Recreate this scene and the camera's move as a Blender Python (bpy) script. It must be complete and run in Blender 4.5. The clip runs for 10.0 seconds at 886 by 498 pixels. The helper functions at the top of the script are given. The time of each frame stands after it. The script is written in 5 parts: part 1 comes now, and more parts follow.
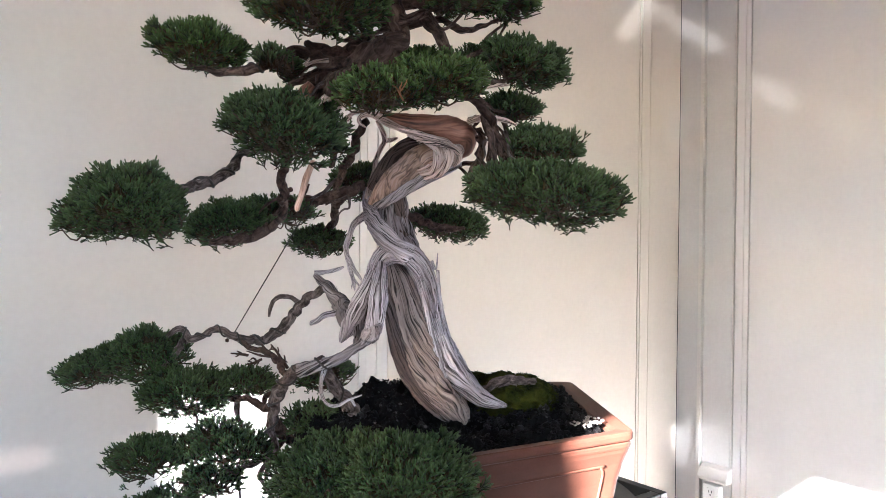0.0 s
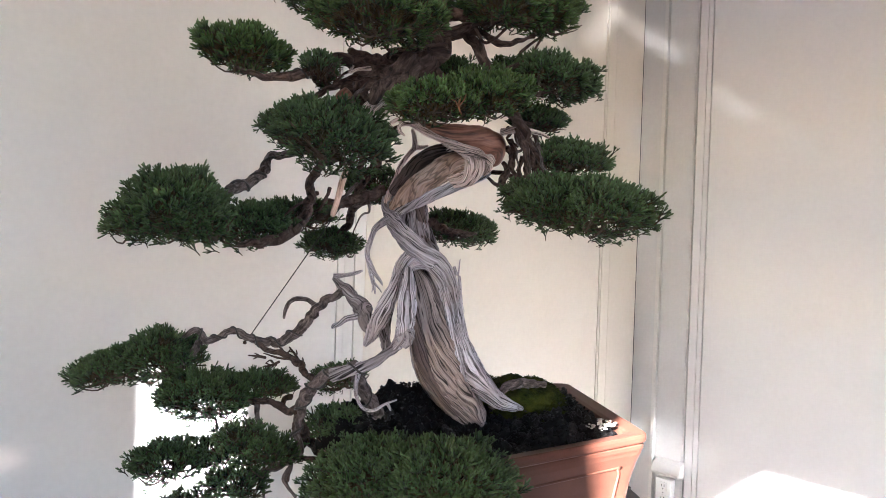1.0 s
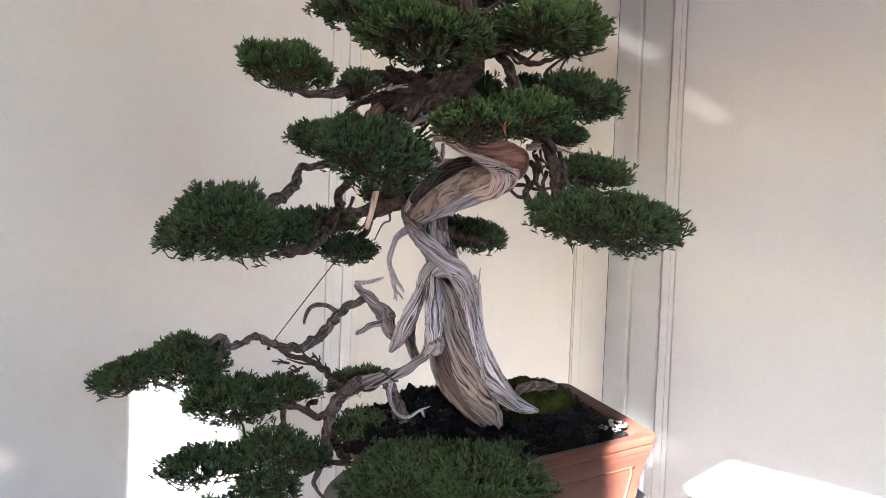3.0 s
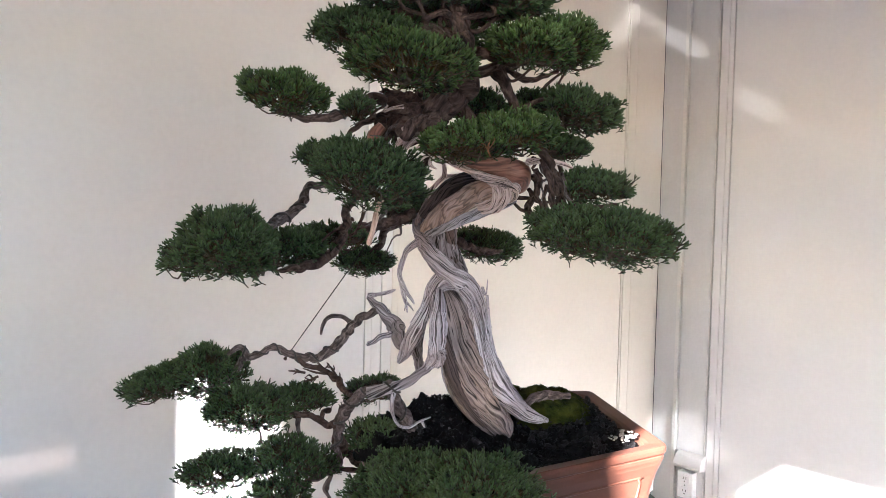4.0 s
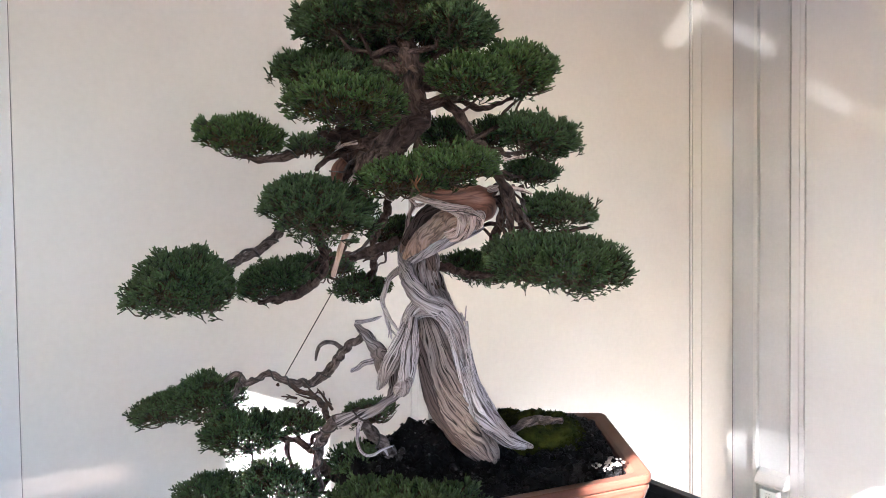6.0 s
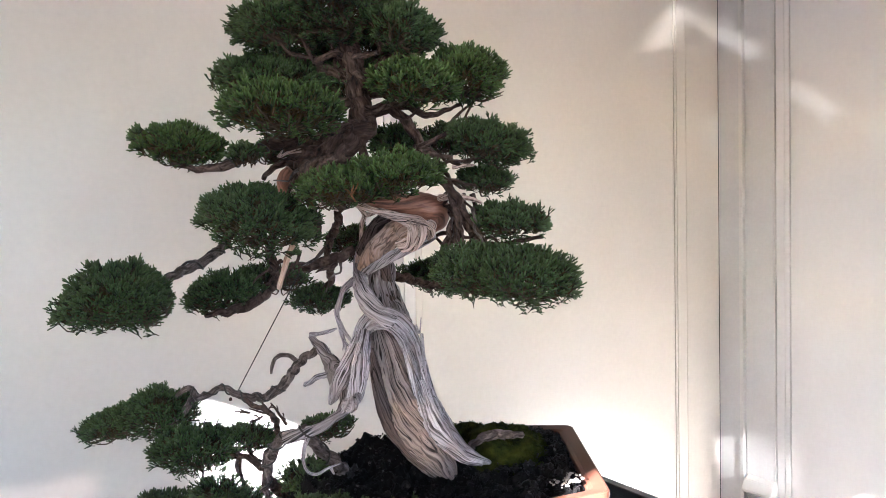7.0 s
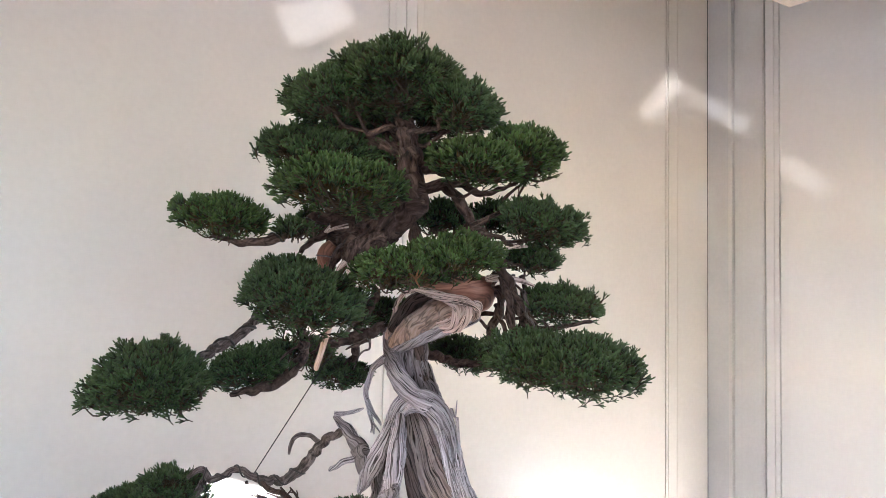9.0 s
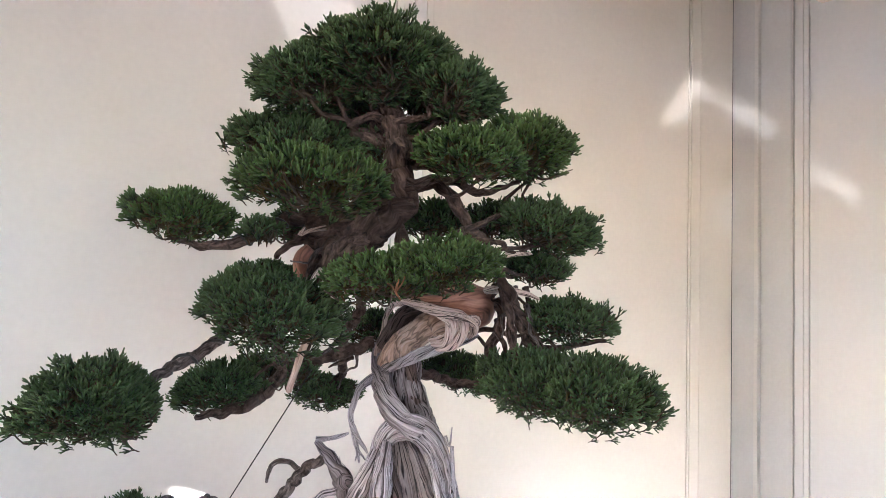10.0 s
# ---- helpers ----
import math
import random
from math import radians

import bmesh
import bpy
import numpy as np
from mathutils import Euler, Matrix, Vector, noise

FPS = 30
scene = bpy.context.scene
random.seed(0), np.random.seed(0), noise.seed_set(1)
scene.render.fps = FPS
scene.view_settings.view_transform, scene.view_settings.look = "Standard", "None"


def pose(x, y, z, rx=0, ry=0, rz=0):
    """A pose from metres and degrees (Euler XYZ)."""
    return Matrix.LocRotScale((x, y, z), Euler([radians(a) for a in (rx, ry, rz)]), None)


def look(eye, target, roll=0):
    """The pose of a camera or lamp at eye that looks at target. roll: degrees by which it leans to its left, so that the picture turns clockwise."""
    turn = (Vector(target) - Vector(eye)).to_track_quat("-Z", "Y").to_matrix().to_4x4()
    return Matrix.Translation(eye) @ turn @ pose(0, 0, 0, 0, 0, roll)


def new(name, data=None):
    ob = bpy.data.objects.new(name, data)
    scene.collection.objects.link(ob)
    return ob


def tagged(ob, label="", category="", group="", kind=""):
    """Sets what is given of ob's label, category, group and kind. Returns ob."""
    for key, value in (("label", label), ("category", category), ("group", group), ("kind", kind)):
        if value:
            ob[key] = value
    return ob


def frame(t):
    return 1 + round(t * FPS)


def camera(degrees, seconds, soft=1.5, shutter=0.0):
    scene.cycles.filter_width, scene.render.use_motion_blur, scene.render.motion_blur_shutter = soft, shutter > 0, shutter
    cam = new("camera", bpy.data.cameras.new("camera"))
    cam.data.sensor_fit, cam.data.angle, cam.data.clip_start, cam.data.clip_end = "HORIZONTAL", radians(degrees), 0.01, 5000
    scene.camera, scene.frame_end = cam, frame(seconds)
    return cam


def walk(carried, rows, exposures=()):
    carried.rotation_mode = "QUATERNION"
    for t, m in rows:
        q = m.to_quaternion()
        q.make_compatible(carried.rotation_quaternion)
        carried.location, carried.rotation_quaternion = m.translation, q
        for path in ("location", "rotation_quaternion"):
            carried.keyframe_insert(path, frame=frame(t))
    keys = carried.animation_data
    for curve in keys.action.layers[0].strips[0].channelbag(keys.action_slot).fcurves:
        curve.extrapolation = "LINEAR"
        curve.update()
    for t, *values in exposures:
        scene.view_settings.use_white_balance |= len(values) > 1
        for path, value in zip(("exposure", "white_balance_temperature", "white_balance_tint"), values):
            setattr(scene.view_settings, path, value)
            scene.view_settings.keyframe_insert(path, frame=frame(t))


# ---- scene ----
# ---- camera and walk ----
cam = camera(61.59, 10.0, 0.6)
ROWS = [
    (0, (0.0452, -0.001, 1.3284), (1.2526, 1.5933, 1.3047), 0.54),
    (0.5, (-0.0168, 0.0345, 1.3381), (1.2581, 1.5752, 1.3096), 1.19),
    (1, (-0.0695, 0.0675, 1.3456), (1.2719, 1.5504, 1.307), 1.79),
    (1.5, (-0.1121, 0.0995, 1.3509), (1.2934, 1.5216, 1.3042), 2.23),
    (2, (-0.1479, 0.1196, 1.3554), (1.2994, 1.4988, 1.3007), 2.42),
    (2.5, (-0.1768, 0.1307, 1.3634), (1.2775, 1.5023, 1.3025), 2.34),
    (4, (-0.119, 0.0327, 1.4047), (1.1798, 1.5514, 1.324), 1.34),
    (4.5, (-0.0763, -0.0104, 1.4183), (1.1451, 1.5714, 1.3423), 0.86),
    (5, (-0.0325, -0.0463, 1.4291), (1.1145, 1.5905, 1.3562), 0.44),
    (6.5, (0.0923, -0.1131, 1.4423), (1.1397, 1.5895, 1.3795), -0.92),
    (7, (0.1265, -0.1133, 1.4472), (1.1854, 1.5825, 1.3929), -0.95),
    (7.5, (0.126, -0.1, 1.4639), (1.2157, 1.5768, 1.4347), -0.74),
    (8, (0.1016, -0.0798, 1.4859), (1.2245, 1.5752, 1.4927), -0.23),
    (8.5, (0.0646, -0.0494, 1.4996), (1.2091, 1.5901, 1.5475), 0.27),
    (9, (0.0524, -0.0123, 1.4885), (1.1947, 1.6273, 1.5713), 0.78),
    (9.5, (0.1027, 0.0389, 1.4665), (1.2287, 1.6888, 1.5664), 1.21),
    (10, (0.1489, 0.0725, 1.4922), (1.2495, 1.7391, 1.5968), 1.47),
]
STOPS, KELVIN, TINT = 5.06, 5330.0, 13.5
walk(cam, [(t, look(eye, target, roll)) for t, eye, target, roll in ROWS], [(t, STOPS + more, KELVIN, TINT) for t, more in ((0.0, 0.05), (2.5, -0.03), (5.0, 0.12), (7.0, 0.13), (8.5, 0.16), (10.0, 0.27))])

# ---- world, sun, exposure ----
SUN_EL, SUN_AZ = radians(21.0), radians(22.5)  # height over the horizon; heading of the rays from +x towards +y
heading = Vector((math.cos(SUN_AZ) * math.cos(SUN_EL), math.sin(SUN_AZ) * math.cos(SUN_EL), -math.sin(SUN_EL)))
world = bpy.data.worlds.new("world")
scene.world = world
world.use_nodes = True
wn = world.node_tree.nodes
sky = wn.new("ShaderNodeTexSky")
sky.sky_type, sky.sun_disc, sky.sun_elevation = "NISHITA", False, SUN_EL
sky.sun_rotation = math.atan2(-heading.x, -heading.y)
world.node_tree.links.new(sky.outputs[0], wn["Background"].inputs[0])
wn["Background"].inputs[1].default_value = 0.05
sun = new("sun", bpy.data.lights.new("sun", "SUN"))
sun.data.energy, sun.data.angle, sun.data.color = 5.0, radians(0.6), (1.0, 0.90, 0.78)
sun.matrix_world = look((0, 0, 0), heading)

# added narrow-beam lamps that imitate reflected sun: soft streaks on the walls
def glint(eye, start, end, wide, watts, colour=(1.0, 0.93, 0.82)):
    """A narrow beam from an added lamp at eye that lands on a wall between two places."""
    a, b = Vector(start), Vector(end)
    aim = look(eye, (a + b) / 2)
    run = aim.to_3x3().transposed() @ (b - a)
    lamp = new("added_glint_lamp", bpy.data.lights.new("added_glint_lamp", "AREA"))
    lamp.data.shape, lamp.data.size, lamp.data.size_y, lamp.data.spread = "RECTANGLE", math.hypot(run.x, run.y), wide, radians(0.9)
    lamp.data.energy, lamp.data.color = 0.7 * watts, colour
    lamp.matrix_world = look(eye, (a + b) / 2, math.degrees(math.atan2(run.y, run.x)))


GLINT_EYE = (-1.45, -0.55, 1.75)
glint(GLINT_EYE, (2.42, 1.952, 2.15), (2.58, 1.952, 2.33), 0.065, 0.0018)
glint(GLINT_EYE, (2.55, 1.952, 2.33), (2.802, 1.76, 2.13), 0.055, 0.0015)
glint(GLINT_EYE, (2.802, 1.61, 1.965), (2.802, 1.44, 1.845), 0.055, 0.0005)
glint(GLINT_EYE, (2.802, 1.34, 1.80), (2.802, 1.17, 1.66), 0.05, 0.0002)
glint(GLINT_EYE, (0.86, 1.952, 2.19), (1.05, 1.952, 2.30), 0.10, 0.0014)
glint(GLINT_EYE, (2.755, 1.952, 1.90), (2.755, 1.952, 1.70), 0.05, 0.0005, (0.80, 0.88, 1.0))
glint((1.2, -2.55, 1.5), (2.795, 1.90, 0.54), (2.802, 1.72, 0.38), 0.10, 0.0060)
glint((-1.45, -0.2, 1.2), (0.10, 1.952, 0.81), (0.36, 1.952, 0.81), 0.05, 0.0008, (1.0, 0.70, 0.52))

# ---- materials ----


def material(name, rough=0.6, metal=0.0, spec=0.5):
    m = bpy.data.materials.new(name)
    m.use_nodes = True
    b = m.node_tree.nodes["Principled BSDF"]
    b.inputs["Roughness"].default_value, b.inputs["Metallic"].default_value = rough, metal
    b.inputs["Specular IOR Level"].default_value = spec
    return m, m.node_tree.nodes, m.node_tree.links, b


def node(nodes, kind, **values):
    n = nodes.new(kind)
    for key, value in values.items():
        n.inputs[key.replace("_", " ")].default_value = value
    return n


def ramp(nodes, stops):
    n = nodes.new("ShaderNodeValToRGB")
    e = n.color_ramp.elements
    while len(e) < len(stops):
        e.new(0.5)
    for el, (at, col) in zip(e, stops):
        el.position, el.color = at, (*col, 1)
    return n


def mottled(name, dark, light, scale=20.0, rough=0.7, bump=0.2, fine=200.0, spec=0.5, metal=0.0, depth=0.002):
    """Two scales of noise between two colours, with a fine relief."""
    m, n, l, b = material(name, rough, metal, spec)
    co = n.new("ShaderNodeTexCoord")
    big = node(n, "ShaderNodeTexNoise", Scale=scale, Detail=6.0, Roughness=0.6)
    small = node(n, "ShaderNodeTexNoise", Scale=fine, Detail=3.0)
    mix = n.new("ShaderNodeMath")
    mix.operation = "MULTIPLY_ADD"
    mix.inputs[1].default_value, mix.inputs[2].default_value = 0.35, -0.17
    add = n.new("ShaderNodeMath")
    add.operation = "ADD"
    r = ramp(n, [(0.3, dark), (0.7, light)])
    bm_ = node(n, "ShaderNodeBump", Strength=bump, Distance=depth)
    l.new(co.outputs["Object"], big.inputs["Vector"])
    l.new(co.outputs["Object"], small.inputs["Vector"])
    l.new(small.outputs["Fac"], mix.inputs[0])
    l.new(big.outputs["Fac"], add.inputs[0])
    l.new(mix.outputs[0], add.inputs[1])
    l.new(add.outputs[0], r.inputs["Fac"])
    l.new(r.outputs["Color"], b.inputs["Base Color"])
    l.new(add.outputs[0], bm_.inputs["Height"])
    l.new(bm_.outputs["Normal"], b.inputs["Normal"])
    return m


def grained(name, crack, mid, light, rough=0.75, across=36.0, along=1.3, bump=0.7, warm=None, cracks=1.0):
    """Wood whose grain runs along the limb: uses the limb's own map (round, along), wavering, with checks along it."""
    m, n, l, b = material(name, rough, 0, 0.3)
    uv = n.new("ShaderNodeUVMap")
    co = n.new("ShaderNodeTexCoord")
    waver = node(n, "ShaderNodeTexNoise", Scale=16.0, Detail=2.0)
    sway = n.new("ShaderNodeVectorMath")
    sway.operation = "MULTIPLY_ADD"
    sway.inputs[1].default_value, sway.inputs[2].default_value = (0.16, 0.0, 0.0), (-0.08, 0.0, 0.0)
    grain = n.new("ShaderNodeVectorMath")
    l.new(co.outputs["Object"], waver.inputs["Vector"])
    l.new(waver.outputs["Color"], sway.inputs[0])
    l.new(uv.outputs[0], grain.inputs[0])
    l.new(sway.outputs[0], grain.inputs[1])

    def lines(kx, ky, detail, distortion):
        mp = n.new("ShaderNodeMapping")
        mp.inputs["Scale"].default_value = (kx, ky, 1)
        t = node(n, "ShaderNodeTexNoise", Scale=1.0, Detail=detail, Roughness=0.65, Distortion=distortion)
        l.new(grain.outputs[0], mp.inputs[0])
        l.new(mp.outputs[0], t.inputs["Vector"])
        return t.outputs["Fac"]

    def math_(kind, a, k, c=None):
        t = n.new("ShaderNodeMath")
        t.operation = kind
        l.new(a, t.inputs[0])
        t.inputs[1].default_value = k
        if c is not None:
            l.new(c, t.inputs[2])
        return t.outputs[0]

    broad = math_("SUBTRACT", lines(across, along, 5.0, 0.35), 0.08)
    both = math_("MULTIPLY_ADD", lines(across * 3.2, along * 1.6, 3.0, 0.0), 0.25, broad)
    r = ramp(n, [(0.40, crack), (0.53, mid), (0.72, light)])
    l.new(both, r.inputs["Fac"])
    # stains
    stain = node(n, "ShaderNodeTexNoise", Scale=14.0, Detail=4.0)
    l.new(co.outputs["Object"], stain.inputs["Vector"])
    fac = ramp(n, [(0.45, (0, 0, 0)), (0.7, (0.55, 0.55, 0.55))])
    l.new(stain.outputs["Fac"], fac.inputs["Fac"])
    tint = n.new("ShaderNodeMix")
    tint.data_type = "RGBA"
    tint.inputs["B"].default_value = (*(warm or mid), 1)
    l.new(fac.outputs["Color"], tint.inputs["Factor"])
    l.new(r.outputs["Color"], tint.inputs["A"])
    # drying checks: thin dark lines along the grain
    ridge_ = math_("ABSOLUTE", math_("SUBTRACT", lines(across * 0.45, along * 0.55, 2.0, 0.2), 0.5), 0.0)
    thin = ramp(n, [(0.009, (cracks, cracks, cracks)), (0.027, (0, 0, 0))])
    l.new(ridge_, thin.inputs["Fac"])
    split = n.new("ShaderNodeMix")
    split.data_type = "RGBA"
    split.inputs["B"].default_value = (*[0.45 * c for c in crack], 1)
    l.new(thin.outputs["Color"], split.inputs["Factor"])
    l.new(tint.outputs["Result"], split.inputs["A"])
    l.new(split.outputs["Result"], b.inputs["Base Color"])
    down = math_("MULTIPLY_ADD", thin.outputs["Color"], -0.5, both)
    bm_ = node(n, "ShaderNodeBump", Strength=bump, Distance=0.003)
    l.new(down, bm_.inputs["Height"])
    l.new(bm_.outputs["Normal"], b.inputs["Normal"])
    return m


def leafy(name, base, tip, dry):
    """Scale foliage: each sprig has its own green; the tips are fresher than the old wood at its foot, with painted
    near-black shade between.
    """
    m, n, l, b = material(name, 0.55, 0, 0.15)
    geo = n.new("ShaderNodeNewGeometry")
    att = n.new("ShaderNodeAttribute")
    att.attribute_name = "along"
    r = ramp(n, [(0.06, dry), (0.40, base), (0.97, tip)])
    hsv = n.new("ShaderNodeHueSaturation")
    vary = n.new("ShaderNodeMapRange")
    vary.inputs["To Min"].default_value, vary.inputs["To Max"].default_value = 0.75, 1.25
    hue = n.new("ShaderNodeMapRange")
    hue.inputs["To Min"].default_value, hue.inputs["To Max"].default_value = 0.475, 0.52
    l.new(geo.outputs["Random Per Island"], vary.inputs["Value"])
    l.new(geo.outputs["Random Per Island"], hue.inputs["Value"])
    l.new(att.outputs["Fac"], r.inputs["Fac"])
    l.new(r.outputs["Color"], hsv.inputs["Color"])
    l.new(vary.outputs[0], hsv.inputs["Value"])
    l.new(hue.outputs[0], hsv.inputs["Hue"])
    l.new(hsv.outputs["Color"], b.inputs["Base Color"])
    return m


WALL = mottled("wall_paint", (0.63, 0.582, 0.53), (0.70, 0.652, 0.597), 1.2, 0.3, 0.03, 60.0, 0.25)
WARM_BOUNCE = mottled("warm_bounce_wall_tone", (0.63, 0.562, 0.472), (0.695, 0.625, 0.532), 1.2, 0.3, 0.03, 60.0, 0.25)
COOL_LIGHT = mottled("cool_light_wall_tone", (0.62, 0.59, 0.565), (0.68, 0.65, 0.625), 1.2, 0.3, 0.03, 60.0, 0.25)
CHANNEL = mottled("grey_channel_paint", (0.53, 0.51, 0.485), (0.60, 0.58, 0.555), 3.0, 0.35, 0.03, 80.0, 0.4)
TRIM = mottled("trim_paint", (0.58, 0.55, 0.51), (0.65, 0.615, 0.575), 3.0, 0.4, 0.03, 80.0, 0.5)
DARKWALL = mottled("dark_unseen_wall", (0.06, 0.045, 0.035), (0.11, 0.085, 0.065), 5.0, 0.6, 0.2, 80)
GAP = mottled("joint_sealant", (0.03, 0.028, 0.027), (0.06, 0.055, 0.05), 30, 0.9, 0.2)
CEIL = mottled("pale_bounce_ceiling", (0.70, 0.62, 0.51), (0.80, 0.73, 0.62), 2.0, 0.7, 0.05)
CONC = mottled("concrete", (0.33, 0.31, 0.285), (0.45, 0.425, 0.395), 3.0, 0.8, 0.3, 150)
GROUND = mottled("gravel_ground", (0.16, 0.14, 0.12), (0.26, 0.23, 0.20), 2.0, 0.9, 0.4, 60)
CLAY = mottled("terracotta", (0.066, 0.022, 0.012), (0.096, 0.034, 0.019), 9.0, 0.55, 0.25, 300, 0.4, depth=0.0008)
SOIL = mottled("black_soil", (0.0012, 0.001, 0.001), (0.006, 0.005, 0.0048), 70.0, 0.8, 0.9, 400, 0.15, depth=0.003)
CLOD = mottled("soil_clod", (0.0012, 0.001, 0.001), (0.022, 0.019, 0.018), 160.0, 0.5, 1.0, 900, 0.2, depth=0.003)
CRUMB, nodes_, links_, bsdf_ = material("soil_crumb", 0.6, 0, 0.15)
geo_ = nodes_.new("ShaderNodeNewGeometry")
tone_ = ramp(nodes_, [(0.0, (0.001, 0.001, 0.001)), (0.7, (0.006, 0.005, 0.0045)), (0.93, (0.022, 0.019, 0.017)), (1.0, (0.10, 0.09, 0.085))])
links_.new(geo_.outputs["Random Per Island"], tone_.inputs["Fac"])
links_.new(tone_.outputs["Color"], bsdf_.inputs["Base Color"])
ASH = mottled("pale_grit", (0.22, 0.18, 0.14), (0.55, 0.50, 0.43), 60.0, 0.9, 0.6, 400)
MOSS = mottled("moss", (0.004, 0.007, 0.002), (0.050, 0.058, 0.007), 45.0, 0.95, 1.0, 700, 0.1, depth=0.004)
BLACK = mottled("black_plastic", (0.012, 0.012, 0.013), (0.03, 0.03, 0.032), 8.0, 0.45, 0.1)
STAND = mottled("grey_turntable", (0.06, 0.06, 0.06), (0.10, 0.097, 0.094), 10, 0.5, 0.1)
WIRE = mottled("anodised_wire", (0.02, 0.017, 0.015), (0.05, 0.04, 0.035), 60, 0.5, 0.1, metal=0.4)
OUTLET = mottled("white_plastic", (0.78, 0.77, 0.74), (0.82, 0.81, 0.78), 8, 0.35, 0.02)
SLOT = mottled("outlet_slot", (0.01, 0.01, 0.01), (0.02, 0.02, 0.02), 8, 0.6, 0.02)
PLY = mottled("pale_timber", (0.62, 0.50, 0.38), (0.74, 0.62, 0.50), 6, 0.6, 0.1)
DEAD = grained("weathered_sky_tint_deadwood", (0.075, 0.058, 0.058), (0.375, 0.335, 0.355), (0.69, 0.645, 0.69), 0.7, along=0.8, warm=(0.27, 0.205, 0.19), bump=0.6)
PALE = grained("bleached_warm_bounce_deadwood", (0.13, 0.08, 0.065), (0.62, 0.455, 0.39), (0.82, 0.68, 0.61), 0.7, 22, 1.0)
GREYB = grained("grey_bark", (0.016, 0.011, 0.010), (0.085, 0.062, 0.055), (0.23, 0.185, 0.17), 0.8, 18, 7.0, 0.9, cracks=0.35)
BARK = grained("brown_bark", (0.008, 0.005, 0.004), (0.056, 0.032, 0.024), (0.140, 0.090, 0.070), 0.85, 14, 9.0, 1.0, cracks=0.25)
REDB = grained("red_live_bark", (0.07, 0.032, 0.024), (0.25, 0.108, 0.068), (0.40, 0.21, 0.15), 0.5, 12, 1.2, 0.25, cracks=0.35)
PALE2 = grained("tan_warm_bounce_deadwood", (0.16, 0.11, 0.09), (0.48, 0.325, 0.25), (0.65, 0.50, 0.43), 0.7, 12, 1.4, 0.6, warm=(0.34, 0.18, 0.11), cracks=0.6)
BROWNW = grained("brown_heartwood", (0.06, 0.042, 0.036), (0.265, 0.198, 0.172), (0.44, 0.355, 0.32), 0.75, 30, 0.6, 0.6)
DARKW = grained("dark_and_shade_heartwood", (0.025, 0.016, 0.014), (0.105, 0.072, 0.064), (0.20, 0.15, 0.135), 0.75, 26, 0.6, 0.6)
TAN = grained("cut_branch_wood", (0.22, 0.13, 0.09), (0.5, 0.33, 0.25), (0.62, 0.46, 0.37), 0.6, 14, 2, 0.3, cracks=0.3)
SHADEW = grained("dark_shade_deadwood", (0.025, 0.019, 0.019), (0.19, 0.158, 0.16), (0.42, 0.38, 0.395), 0.8, 22, 0.8, 0.7)
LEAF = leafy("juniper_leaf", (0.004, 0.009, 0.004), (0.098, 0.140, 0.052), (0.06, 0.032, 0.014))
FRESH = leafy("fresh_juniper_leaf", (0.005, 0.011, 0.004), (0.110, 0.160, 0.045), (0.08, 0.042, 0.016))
DRY = mottled("dry_orange_twig", (0.10, 0.034, 0.013), (0.24, 0.092, 0.034), 90, 0.8, 0.3)
TWIG = mottled("twig_bark", (0.03, 0.016, 0.010), (0.085, 0.05, 0.032), 90, 0.85, 0.3)

# ---- mesh helpers ----


def part(name, bm, mat, parent=None, label=""):
    me = bpy.data.meshes.new(name)
    bm.to_mesh(me)
    bm.free()
    ob = new(name, me)
    me.materials.append(mat)
    if parent is not None:
        ob.parent = parent
    if label:
        tagged(ob, label)
    return ob


def box(bm, lo, hi, bevel=0.0):
    made = bmesh.ops.create_cube(bm, size=1)["verts"]
    for v in made:
        v.co = Vector([lo[k] + (v.co[k] + 0.5) * (hi[k] - lo[k]) for k in range(3)])
    if bevel:
        edges = list({e for v in made for e in v.link_edges})
        bmesh.ops.bevel(bm, geom=edges, offset=bevel, segments=2, affect="EDGES", profile=0.5)


def slab(name, lo, hi, mat, parent=None, bevel=0.0, label=""):
    bm = bmesh.new()
    box(bm, lo, hi, bevel)
    return part(name, bm, mat, parent, label)


def arrays(name, verts, quads, tris, mat, parent, smooth=True, uv=None, along=None):
    """A mesh from arrays of places and corner numbers."""
    me = bpy.data.meshes.new(name)
    q, t = np.asarray(quads, np.int32).reshape(-1, 4), np.asarray(tris, np.int32).reshape(-1, 3)
    loops = np.concatenate([q.ravel(), t.ravel()])
    start = np.concatenate([np.arange(len(q)) * 4, len(q) * 4 + np.arange(len(t)) * 3]).astype(np.int32)
    me.vertices.add(len(verts))
    me.vertices.foreach_set("co", np.asarray(verts, np.float32).ravel())
    me.loops.add(len(loops))
    me.loops.foreach_set("vertex_index", loops)
    me.polygons.add(len(start))
    me.polygons.foreach_set("loop_start", start)
    me.polygons.foreach_set("use_smooth", np.full(len(start), smooth))
    if uv is not None:
        layer = me.uv_layers.new(name="UVMap")
        layer.data.foreach_set("uv", np.asarray(uv, np.float32)[loops].ravel())
    if along is not None:
        layer = me.attributes.new("along", "FLOAT", "POINT")
        layer.data.foreach_set("value", np.asarray(along, np.float32))
    me.update(calc_edges=True)
    me.validate()
    me.materials.append(mat)
    ob = new(name, me)
    if parent is not None:
        ob.parent = parent
    return ob


